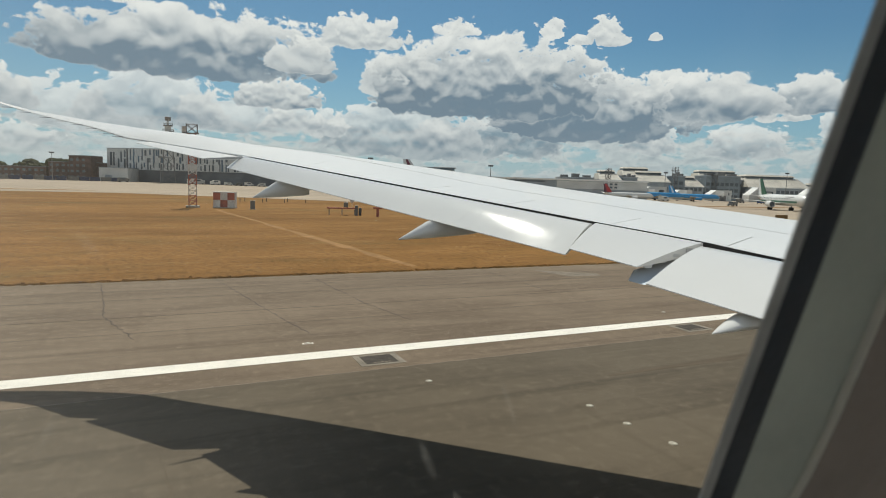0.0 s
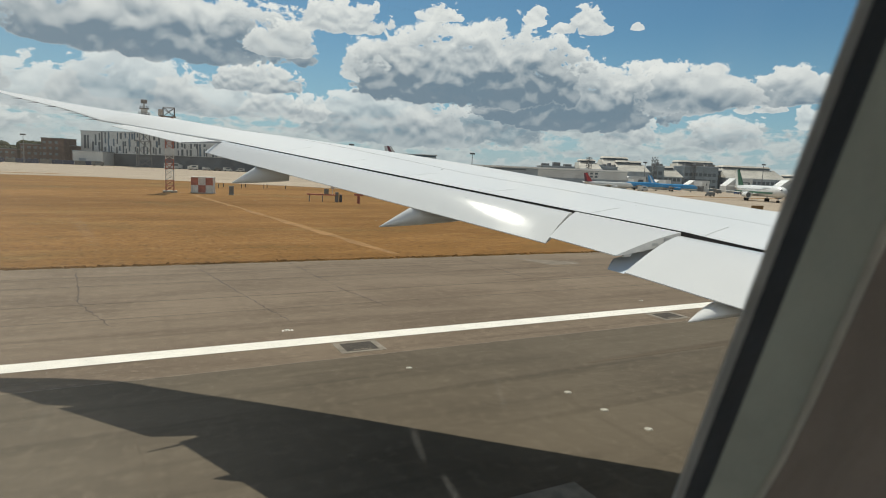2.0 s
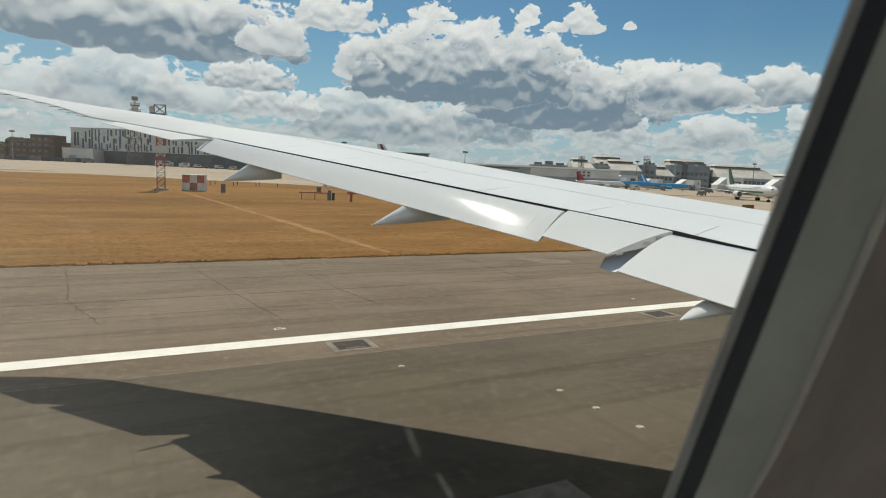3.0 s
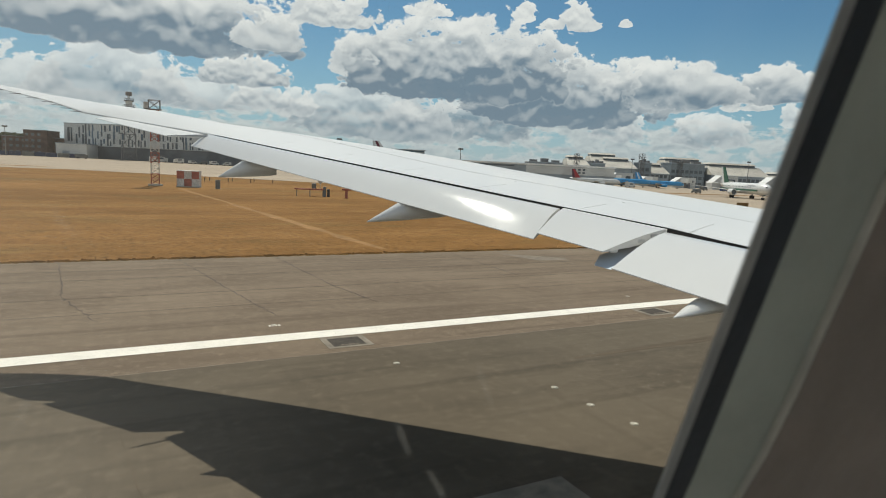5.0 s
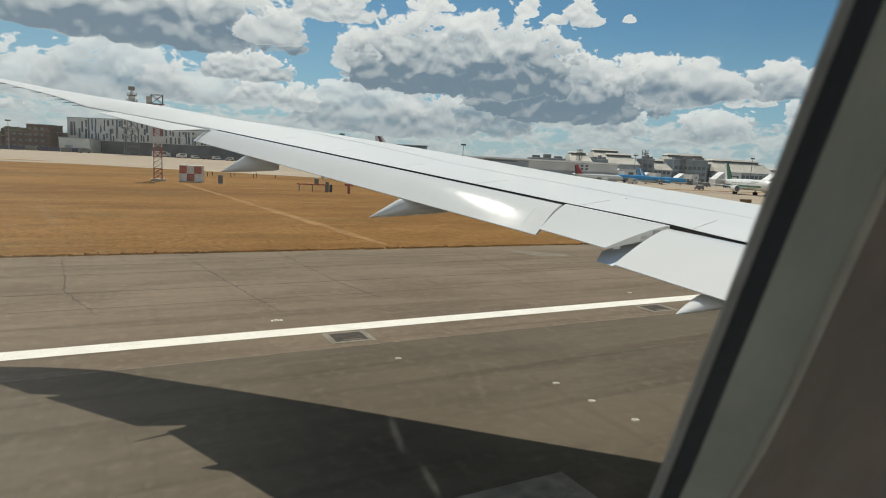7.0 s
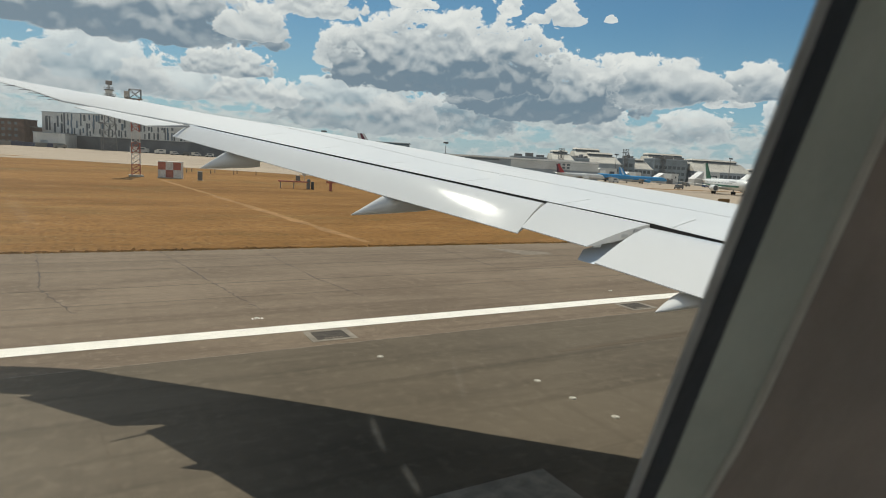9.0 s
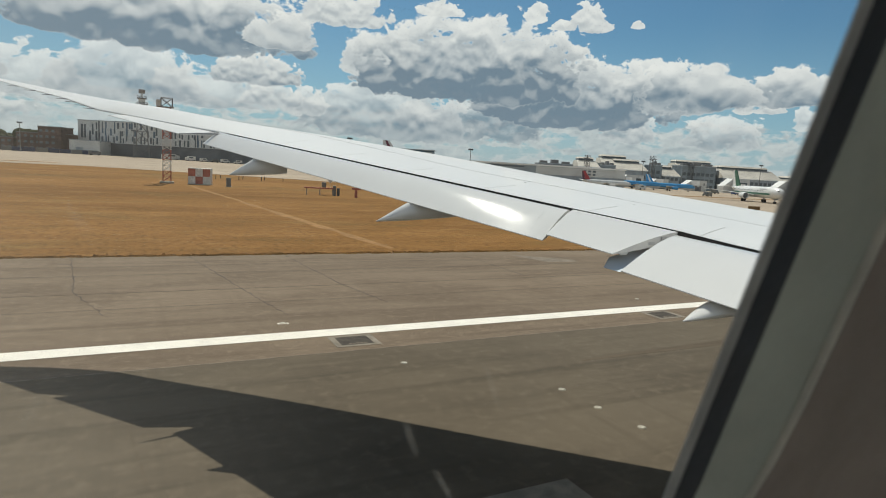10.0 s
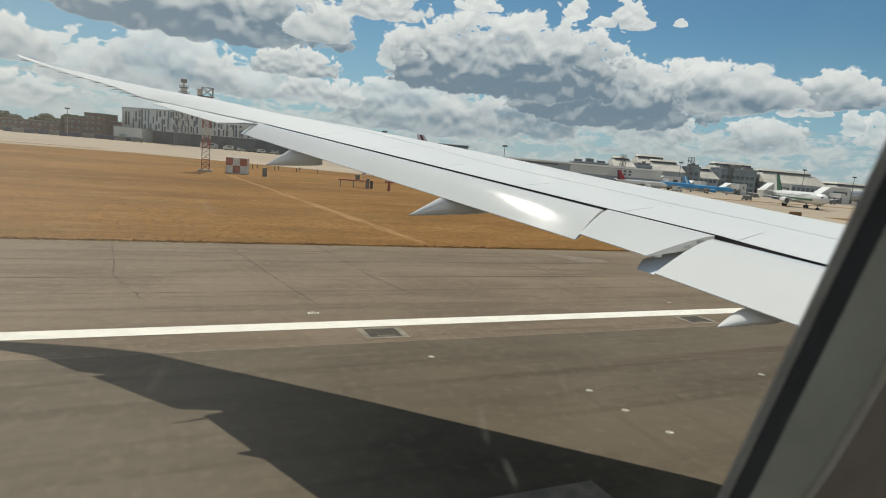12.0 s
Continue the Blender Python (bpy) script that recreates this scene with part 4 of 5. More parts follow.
TEAL = material("teal_glass", (0.06, 0.14, 0.15), 0.2, vary=0.2, scale=0.2, fine=1.0, bump=0)


def framed(name, label, category, a, b, group=""):
    """An Empty at plan point a, its x axis towards b; returns it and the length."""
    d = Vector((b[0] - a[0], b[1] - a[1]))
    return thing(name, label, category, group, (a[0], a[1], -0.03), math.degrees(math.atan2(d.y, d.x))), d.length


# striped office building: dark base, pale upper floors with scattered tall windows
office, ln = framed("office_building", "long pale clad office building with scattered tall windows, dark base", "building", (-34, 508), (84, 405))
part("base_storey", boxed(0, 0, 0, ln, 40, 8.6), CLAD_DARK, office, "dark clad ground storey")
part("upper_storeys", boxed(-0.6, -0.7, 8.6, ln + 0.6, 40, 23.6, bevel=0.1), CLAD, office)
part("roof_edge", boxed(-0.8, -0.9, 23.6, ln + 0.8, 40.2, 24.1), CLAD_GREY, office)
rnd = random.Random(11)
x = 19.6
while x < ln - 2.5:
    for storey in range(3):
        if rnd.random() < 0.62:
            w, h = rnd.choice((0.9, 1.2, 1.2, 1.6)), rnd.choice((3.4, 4.2, 4.9))
            z0 = 9.0 + 4.9 * storey + (4.9 - h) * rnd.choice((0.0, 1.0))
            x0 = x + rnd.choice((0.0, 0.5, 0.9))
            part("window", boxed(x0, -0.84, z0, x0 + w, -0.55, min(23.3, z0 + h)), WINDOW_BLUE if rnd.random() < 0.35 else WINDOW, office)
    x += 2.5
for k in range(1, 52):
    part("panel_joint", boxed(18.2 + k * 2.65, -0.73, 8.7, 18.26 + k * 2.65, -0.69, 23.5), CLAD_GREY, office)
for x, z, w, h in ((2.2, 11.5, 2.0, 9.5), (5.0, 11.5, 1.4, 9.5), (9.2, 10.0, 1.4, 6.5), (11.6, 14.0, 1.4, 7.5), (14.6, 9.4, 1.6, 7.0), (15.0, 17.5, 1.2, 5.0)):
    part("window", boxed(x, -0.82, z, x + w, -0.55, z + h), WINDOW, office)
part("corner_fin", boxed(17.4, -1.3, 0, 18.2, -0.6, 23.6), CLAD_DARK, office)
annex, la = framed("annex", "low pale green-grey flat roofed annex", "building", (-38, 478), (-20, 472))
part("wall", boxed(0, 0, 0, la, 24, 9.2, bevel=0.05), CLAD_LIGHT, annex)
part("roof_edge", boxed(-0.3, -0.3, 9.2, la + 0.3, 24.3, 9.7), CLAD_GREY, annex)
part("door", boxed(4, -0.15, 0, 8.5, 0.1, 4.5), CLAD_GREY, annex)
for (a, b, h, lab) in (((-72, 512), (-40, 500), 12.5, "brown brick low building with flat roof"), ((-58, 500), (-44, 494), 17.0, "dark brown plant tower on low building"), ((-120, 530), (-74, 514), 8.5, "dark low storage building")):
    ob, lw = framed("brick_building", lab, "building", a, b)
    part("wall", boxed(0, 0, 0, lw, 16, h), BROWN_WALL, ob)
    part("parapet", boxed(-0.2, -0.2, h, lw + 0.2, 16.2, h + 0.5), CLAD_DARK, ob)
    for k in range(int(lw / 4)):
        for z in range(int(h / 4)):
            part("window", boxed(1 + k * 4, -0.12, 1.5 + z * 4, 3 + k * 4, 0.1, 3.2 + z * 4), WINDOW, ob)
for i in range(14):
    rr = random.Random(i)
    c = thing("container", ("dark blue" if i % 3 else "grey") + " freight container on the apron", "container", "freight containers", (-110 + i * 6.4, 470 + rr.uniform(-6, 6), -0.03), rr.uniform(-12, 4))
    mt = material("blue_steel", (0.03, 0.045, 0.10), 0.6, vary=0.2, scale=0.5, fine=5) if i % 3 else GREY_BOX
    part("shell", boxed(-3, -1.2, 0.15, 3, 1.2, 2.7, bevel=0.04), mt, c)
    part("skids", boxed(-2.9, -1.1, 0, 2.9, 1.1, 0.16), DARK_STEEL, c)
    for k in range(8):
        part("rib", boxed(-2.8 + k * 0.75, -1.26, 0.3, -2.5 + k * 0.75, -1.2, 2.55), mt, c)


TOWER_GREY = material("weathered_tower_steel", (0.17, 0.17, 0.17), 0.6, vary=0.2, scale=0.5, fine=5)


def radar_tower(at):
    ob = thing("radar_tower", "grey steel lattice radar tower with platforms and rotating aerial", "tower", at=at)
    part("legs", lattice(bmesh.new(), 8.0, 4.6, 0, 34.5, 6, 0.28, 0.15), TOWER_GREY, ob)
    for z, w in ((34.5, 7.0), (38.5, 5.6)):
        part("platform", boxed(-w / 2, -w / 2, z, w / 2, w / 2, z + 0.5), TOWER_GREY, ob)
        bm = bmesh.new()
        for i in range(9):
            for sx, sy in ((1, 0), (0, 1)):
                for sg in (-1, 1):
                    q = -w / 2 + w * i / 8
                    p = (q if sx else sg * w / 2, q if sy else sg * w / 2)
                    tube(bm, (*p, z + 0.5), (*p, z + 1.7), 0.06, 0.06, 4)
        for sg in (-1, 1):
            box(bm, -w / 2, sg * w / 2 - 0.06, z + 1.6, w / 2, sg * w / 2 + 0.06, z + 1.75)
            box(bm, sg * w / 2 - 0.06, -w / 2, z + 1.6, sg * w / 2 + 0.06, w / 2, z + 1.75)
        part("railing", bm, TOWER_GREY, ob)
    part("cabin", boxed(-2.0, -2.0, 35.0, 2.0, 2.0, 38.5, bevel=0.1), CLAD_LIGHT, ob)
    part("pedestal", tube(bmesh.new(), (0, 0, 39), (0, 0, 42.0), 0.9, 0.7, 12), CLAD_LIGHT, ob)
    aerial = part("aerial", boxed(-1.9, -0.4, 42.0, 1.9, 0.5, 44.6, bevel=0.25), material("rust_panel", (0.30, 0.27, 0.25), 0.6, vary=0.2), ob)
    for k in range(5):
        part("aerial_rib", boxed(-1.6 + 0.8 * k - 0.06, -0.55, 42.1, -1.6 + 0.8 * k + 0.06, -0.4, 44.5), TOWER_GREY, aerial)


radar_tower((5.6, 452.0, -0.03))


def striped_cabin(at):
    ob = thing("striped_cabin", "red and white vertically striped equipment cabin on the grass", "cabin", at=at, turn=-14)
    for k in range(6):
        part("stripe_panel", boxed(-2.1 + 0.7 * k, -1.2, 0.05, -1.4 + 0.7 * k, 1.2, 3.2), RED if k % 2 else WHITE, ob)
    part("roof", boxed(-2.2, -1.3, 3.2, 2.2, 1.3, 3.36, bevel=0.03), WHITE, ob)
    for k in range(3):
        part("upper_panel", boxed(-2.0 + 0.65 * k, -0.9, 3.36, -1.35 + 0.65 * k, 0.9, 5.7), WHITE if k % 2 else RED, ob)
    part("plinth", boxed(-2.3, -1.4, 0, 2.3, 1.4, 0.08), CONCRETE, ob)
    part("vent_hood", boxed(2.1, -0.4, 2.2, 2.7, 0.4, 2.8, bevel=0.05), GREY_BOX, ob)


striped_cabin((-38.0, 112.0, -0.06))

# pier: long low building with a bright roof edge
pier, lp = framed("pier", "long low grey airport pier with bright white roof edge", "building", (96, 327), (241.5, 251))
part("wall", boxed(0, 0, 0, lp, 22, 9.6), CLAD_GREY, pier)
part("roof", boxed(-0.6, -0.8, 9.6, lp + 0.6, 22.8, 10.5, bevel=0.2), ROOF_WHITE, pier, "white sheet roof edge")
part("window_band", boxed(2, -0.12, 8.4, lp * 0.66, 0.1, 9.1), WINDOW, pier)
part("lower_wall", boxed(1, -0.2, 0, lp * 0.7, 0.1, 3.4), CLAD_BLUE, pier)
part("upper_wall", boxed(lp * 0.70, -0.3, 5.2, lp, 0.2, 9.4), CLAD_LIGHT, pier, "paler upper wall panels")
for k in range(6):
    part("window", boxed(lp * 0.86 + k % 3 * 2.6, -0.42, 6.0 + k // 3 * 1.7, lp * 0.86 + k % 3 * 2.6 + 1.5, 0.1, 7.0 + k // 3 * 1.7), WINDOW, pier)
for k in range(7):
    part("door", boxed(6 + k * 23, -0.16, 0, 10.5 + k * 23, 0.1, 4.2), CLAD_DARK, pier)
hangar, lh = framed("maintenance_hall", "pale hall with curved white roof and teal glass gable", "building", (60, 352), (94, 330))
bm = bmesh.new()
loft(bm, [[(x, 0, 0), (x, 36, 0), *[(x, 36 - 36 * k / 8, 11 + 5 * math.sin(math.pi * k / 8)) for k in range(9)]] for x in (0, lh)])
part("hall", bm, CLAD_LIGHT, hangar)
part("glass_gable", boxed(lh - 8, -0.2, 4, lh - 0.5, 0.2, 10), TEAL, hangar, "teal glazed end")
glass_block, lg = framed("glass_office", "blue-grey glass office block with flat roof", "building", (227, 567), (268, 545))
part("body", boxed(0, 0, 0, lg, 18, 21), material("blue_grey_glass", (0.08, 0.125, 0.16), 0.25, vary=0.2, scale=0.1, fine=0.6, bump=0), glass_block)
part("roof_slab", boxed(-1, -1, 21, lg + 1, 19, 21.8), CLAD_GREY, glass_block)
for z in range(5):
    part("spandrel", boxed(0, -0.15, 2.5 + z * 4, lg, 0.1, 3.4 + z * 4), CLAD_GREY, glass_block)

# terminal: blocks with steep cream roofs over grey walls
def terminal_block(at, turn, w, d, h, rise, inset, glass=False):
    ob = thing("terminal_block", "grey terminal block with steep cream sheet roof" if not glass else "dark blue-grey glazed terminal core with rooftop plant", "terminal", "terminal blocks", at, turn)
    part("wall", boxed(0, 0, 0, w, d, h), CLAD_GREY if not glass else CLAD_BLUE, ob)
    if rise:
        bm = bmesh.new()
        back = min(d - 1.0, rise * 2.1)
        loft(bm, [[(-0.4, -0.6, h), (w + 0.4, -0.6, h), (w + 0.4, d, h), (-0.4, d, h)], [(inset * 0.4, back, h + rise), (w - inset * 0.4, back, h + rise), (w - inset * 0.4, d, h + rise), (inset * 0.4, d, h + rise)]])
        part("roof", bm, CREAM, ob, "cream profiled roof sheet")
        part("gutter", boxed(-0.6, -0.8, h - 0.35, w + 0.6, -0.55, h + 0.1), ROOF_WHITE, ob)
        bm = bmesh.new()
        loft(bm, [[(w + 0.42 + o, -0.6, h), (w + 0.42 + o, d, h), (w - inset * 0.4 + 0.02 + o, d, h + rise), (w - inset * 0.4 + 0.02 + o, back, h + rise)] for o in (0.0, 0.25)])
        part("gable_end", bm, CLAD_BLUE, ob, "grey sheet gable end")
        top = h + rise
        part("clerestory", boxed(inset, back + 0.6, top - 0.2, w - inset, d, top + 1.3), WINDOW, ob)
        bm = bmesh.new()
        loft(bm, [[(inset - 0.5, back - 0.4, top + 1.3), (w - inset + 0.5, back - 0.4, top + 1.3), (w - inset + 0.5, d, top + 1.3), (inset - 0.5, d, top + 1.3)], [(inset + 0.6, back + 2.2, top + 2.5), (w - inset - 0.6, back + 2.2, top + 2.5), (w - inset - 0.6, d, top + 2.5), (inset + 0.6, d, top + 2.5)]])
        part("upper_roof", bm, CREAM, ob)
        for k in range(1, max(2, int(w / 4))):
            part("roof_seam", boxed(k * 4 - 0.07, -0.62, h + 0.02, k * 4 + 0.07, -0.4, h + 0.3), CLAD_GREY, ob)
    else:
        part("parapet", boxed(-0.2, -0.2, h, w + 0.2, d + 0.2, h + 0.7), CLAD_GREY, ob)
        for k in range(3):
            part("plant_unit", boxed(1 + k * w / 3, 2, h + 0.7, k * w / 3 + w / 4, 7, h + 2.2 + k % 2), STEEL, ob)
    n = max(2, int(w / 3.2))
    for z in range(int(h / 4.2)):
        for k in range(n):
            x = 0.5 + k * (w - 1) / n
            part("window", boxed(x, -0.15, 1.6 + z * 4.2, x + (w - 1) / n * 0.72, 0.1, 3.8 + z * 4.2), WINDOW, ob)
    return ob


T = -26.6
for px, py, w, d, h, rise, inset, glass in ((257, 352, 24, 20, 12.5, 0, 0, True), (279, 336, 15, 20, 12.0, 4.6, 2.2, False), (293, 328, 10, 16, 13.5, 0, 0, True), (302, 324, 23, 22, 11.5, 5.2, 2.6, False), (300, 336, 22, 18, 15.5, 4.0, 2.0, False), (324, 312, 8, 14, 15.5, 0, 0, True), (332, 309, 13, 20, 9.0, 5.0, 2.6, False), (345, 303, 24, 20, 16.5, 0, 0, True), (350, 312, 30, 20, 15.0, 4.0, 2.2, False), (371, 289, 42, 26, 10.0, 6.5, 4.0, False), (409, 262, 60, 24, 9.0, 2.5, 2.0, False)):
    terminal_block((px, py, -0.03), T, w, d, h, rise, inset, glass)
for x, y, h in ((322, 309, 22.0), (284, 333, 20.0), (350, 300, 19.5)):
    ob = thing("roof_mast", "steel lattice mast beside the terminal", "mast", "terminal masts", (x, y, -0.03))
    part("frame", lattice(bmesh.new(), 2.6, 2.6, 0, h, 7, 0.16, 0.1), STEEL, ob)
    part("head", boxed(-2.6, -1.2, h - 2.5, 2.6, 1.2, h - 2.2), STEEL, ob)


def gate_room(at, turn, w, h):
    """A white angular gate room with a sloping side and a passenger bridge."""
    ob = thing("gate_room", "white angular gate room with passenger bridge on steel legs", "gate", "gate rooms", at, turn)
    bm = bmesh.new()
    loft(bm, [[(0, y, 0), (w, y, 0), (w, y, h), (w * 0.35, y, h), (0, y, h * 0.45)] for y in (0, 9)])
    part("room", bm, CLAD_LIGHT, ob)
    part("door", boxed(w * 0.5, -0.12, 0, w * 0.75, 0.1, 2.6), CLAD_DARK, ob)
    part("window", boxed(w * 0.45, -0.12, h * 0.55, w * 0.9, 0.1, h * 0.75), WINDOW, ob)
    bridge = part("bridge", boxed(w * 0.3, -13, 3.6, w * 0.3 + 2.6, 0, 6.4, bevel=0.1), CLAD_LIGHT, ob, "pale passenger bridge")
    for y in (-11.5, -5):
        part("bridge_leg", boxed(w * 0.3 + 0.8, y - 0.3, 0, w * 0.3 + 1.8, y + 0.3, 3.6), STEEL, bridge)
    return ob


for x, y, w, h in ((284, 301, 17, 8.0), (303, 291, 12, 6.5), (322, 280, 15, 7.0), (345, 268, 17, 9.5), (366, 246, 19, 9.8), (395, 230, 18, 8.5), (262, 308, 12, 6.0), (420, 215, 16, 9.0)):
    gate_room((x, y, -0.03), T, w, h)


# ---- parked aeroplanes ----
def airliner(name_label, at, turn, length, body, tail_cols, belly=None, band=None, span=None, marks=None):
    """A parked jet, nose along its own x; size by length."""
    k = length / 37.5
    ob = thing("parked_airliner", name_label, "aeroplane", "parked aeroplanes", at, turn)
    r, cz = 1.98 * k, 3.75 * k
    bm = bmesh.new()
    prof = [(-1.0, 0.06, 0.55), (-0.86, 0.42, 0.38), (-0.7, 0.72, 0.18), (-0.5, 0.96, 0.02), (-0.35, 1.0, 0), (0.0, 1.0, 0), (0.4, 1.0, 0), (0.72, 1.0, 0), (0.82, 0.95, -0.02), (0.9, 0.80, -0.07), (0.96, 0.55, -0.14), (0.99, 0.28, -0.2), (1.0, 0.04, -0.22)]
    loft(bm, [[(length / 2 * s, r * q * math.cos(a), cz + lift * r + r * q * math.sin(a)) for a in (2 * math.pi * j / 20 for j in range(20))] for s, q, lift in prof])
    mats = [body, belly or body]
    for f in bm.faces:
        f.smooth = True
        if f.calc_center_median().z < cz - 0.45 * r:
            f.material_index = 1
    part("fuselage", bm, mats, ob)
    if band:
        for sg in (-1, 1):
            part("stripe", boxed(-length * 0.36, sg * (r + 0.01) - 0.03, cz - 0.42 * r, length * 0.36, sg * (r + 0.01) + 0.03, cz - 0.12 * r), band, ob)
    for sg in (-1, 1):
        bm = bmesh.new()
        for j in range(int(length * 0.6 / (1.1 * k))):
            x = -length * 0.34 + j * 1.1 * k
            box(bm, x, sg * r * 0.985 - 0.05, cz + 0.22 * r, x + 0.3 * k, sg * r * 0.985 + 0.03, cz + 0.36 * r)
        part("cabin_windows", bm, WINDOW, ob)
        sp = (span or 34.1 * k) / 2
        bm = bmesh.new()
        rings = []
        for s in range(7):
            q = s / 6
            y = sg * (r * 0.7 + (sp - r * 0.7) * q)
            le, te = length * (0.10 - 0.235 * q), length * (-0.085 - 0.085 * q)
            z, t = cz - 0.6 * r + 1.35 * k * q, 0.45 * k * (1 - 0.8 * q)
            rings.append([(le, y, z), (le * 0.6 + te * 0.4, y, z + t * 0.6), (te, y, z), (le * 0.6 + te * 0.4, y, z - t * 0.4)])
        loft(bm, rings)
        part("wing", bm, CLAD_LIGHT, ob)
        bm = bmesh.new()
        y = sg * 5.75 * k
        rings = [[(length * px, y + rr * k * math.cos(a), cz - 1.55 * k + rr * k * math.sin(a)) for a in (2 * math.pi * j / 16 for j in range(16))] for px, rr in ((0.0, 0.55), (0.05, 1.0), (0.10, 1.2), (0.125, 1.12), (0.128, 0.98), (0.11, 0.92))]
        loft(bm, rings)
        eng = part("engine", bm, body, ob, smooth=True)
        part("intake", tube(bmesh.new(), (length * 0.108, y, cz - 1.55 * k), (length * 0.112, y, cz - 1.55 * k), 0.93 * k, 0.93 * k, 16), WINDOW, eng)
        part("pylon", boxed(-length * 0.0, y - 0.15 * k, cz - 0.9 * k, length * 0.08, y + 0.15 * k, cz - 0.25 * k), CLAD_LIGHT, eng)
        bm = bmesh.new()
        loft(bm, [[(-length * (0.40 + 0.06 * q), sg * (0.3 * r + 5.9 * k * q), cz + 0.6 * r + 0.5 * k * q), (-length * (0.43 + 0.055 * q), sg * (0.3 * r + 5.9 * k * q), cz + 0.6 * r + 0.14 * k + 0.5 * k * q), (-length * (0.485 + 0.01 * q), sg * (0.3 * r + 5.9 * k * q), cz + 0.6 * r + 0.5 * k * q)] for q in (0, 1)])
        part("tailplane", bm, CLAD_LIGHT, ob)
        gear = part("main_gear", tube(bmesh.new(), (-length * 0.02, sg * 3.8 * k, cz - 0.6 * r), (-length * 0.02, sg * 3.8 * k, 0.6 * k), 0.2 * k), STEEL, ob)
        for d in (-0.45, 0.45):
            part("wheel", tube(bmesh.new(), (-length * 0.02, sg * 3.8 * k + d * k - 0.2 * k, 0.58 * k), (-length * 0.02, sg * 3.8 * k + d * k + 0.2 * k, 0.58 * k), 0.58 * k, 0.58 * k, 16), TYRE, gear)
    gear = part("nose_gear", tube(bmesh.new(), (length * 0.37, 0, cz - 0.8 * r), (length * 0.37, 0, 0.4 * k), 0.14 * k), STEEL, ob)
    for d in (-0.3, 0.3):
        part("wheel", tube(bmesh.new(), (length * 0.37, d * k - 0.12 * k, 0.4 * k), (length * 0.37, d * k + 0.12 * k, 0.4 * k), 0.4 * k, 0.4 * k, 14), TYRE, gear)
    # fin in slices, so that its paint can change towards the rear
    cuts = [0.0, 0.3, 0.62, 1.0]
    for i in range(3):
        bm = bmesh.new()
        rings = []
        for q in (0.0, 0.5, 1.0):
            le, te = -length * (0.315 + 0.125 * q), -length * (0.475 + 0.028 * q)
            a, b = le + (te - le) * cuts[i], le + (te - le) * cuts[i + 1]
            z = cz + 0.8 * r + (6.3 * k) * q
            rings.append([(a, 0.16 * k, z), (a, -0.16 * k, z), (b, -0.14 * k, z), (b, 0.14 * k, z)])
        loft(bm, rings)
        part("fin", bm, tail_cols[i], ob)
    part("windscreen", boxed(length * 0.452, -0.62 * r, cz + 0.22 * r, length * 0.47, 0.62 * r, cz + 0.46 * r), WINDOW, ob)
    if marks:
        for sg in (-1, 1):
            for j in range(5):
                part("name_bar", boxed(length * 0.16 + j * 1.1 * k, sg * r * 0.90 - 0.05, cz + 0.50 * r, length * 0.16 + j * 1.1 * k + 0.75 * k, sg * r * 0.90 + 0.05, cz + 0.66 * r), marks, ob)
    return ob


JET_WHITE = material("jet_white", (0.74, 0.73, 0.70), 0.3, vary=0.05, scale=0.3, fine=2, bump=0)
JET_GREY = material("jet_grey", (0.58, 0.60, 0.62), 0.35, vary=0.06, scale=0.3, fine=2, bump=0)
JET_GREEN = material("jet_green", (0.03, 0.13, 0.075), 0.35, vary=0.1, scale=0.3, fine=2, bump=0)
JET_RED = material("jet_red", (0.45, 0.04, 0.05), 0.35, vary=0.1, scale=0.3, fine=2, bump=0)
JET_BLUE = material("jet_blue", (0.06, 0.31, 0.60), 0.35, vary=0.08, scale=0.3, fine=2, bump=0)
JET_MAROON = material("jet_maroon", (0.13, 0.035, 0.06), 0.35, vary=0.2, scale=0.3, fine=2, bump=0)
JET_GOLD = material("jet_bronze", (0.24, 0.17, 0.11), 0.35, vary=0.2, scale=0.2, fine=2, bump=0)
airliner("white jet with green stripe and green and red tail on taxiway", (204.5, 145, -0.03), -117.7, 37.5, JET_WHITE, (JET_GREEN, JET_GREEN, JET_WHITE), JET_WHITE, JET_GREEN, marks=JET_GREY)
airliner("pale grey wide-body jet with maroon tail parked at pier", (150, 302, -0.03), -27.6, 60, JET_GREY, (JET_GREY, JET_MAROON, JET_GREY), JET_WHITE, marks=JET_MAROON)
airliner("blue and white jet parked at the terminal gate", (255, 256, -0.03), -22, 30, JET_BLUE, (JET_BLUE, JET_WHITE, JET_BLUE), JET_WHITE)
airliner("blue and white jet parked beside another at gate", (276, 250, -0.03), -35, 28, JET_BLUE, (JET_BLUE, JET_WHITE, JET_BLUE), JET_WHITE)
airliner("white jet with red and dark tail at the gate", (224, 246, -0.03), -24, 27, JET_WHITE, (JET_RED, JET_RED, JET_MAROON), JET_GREY)
airliner("grey wide-body jet with bronze patterned tail on apron", (414, 246, -0.03), 150, 62, JET_GREY, (JET_GOLD, JET_WHITE, JET_GOLD), JET_WHITE)


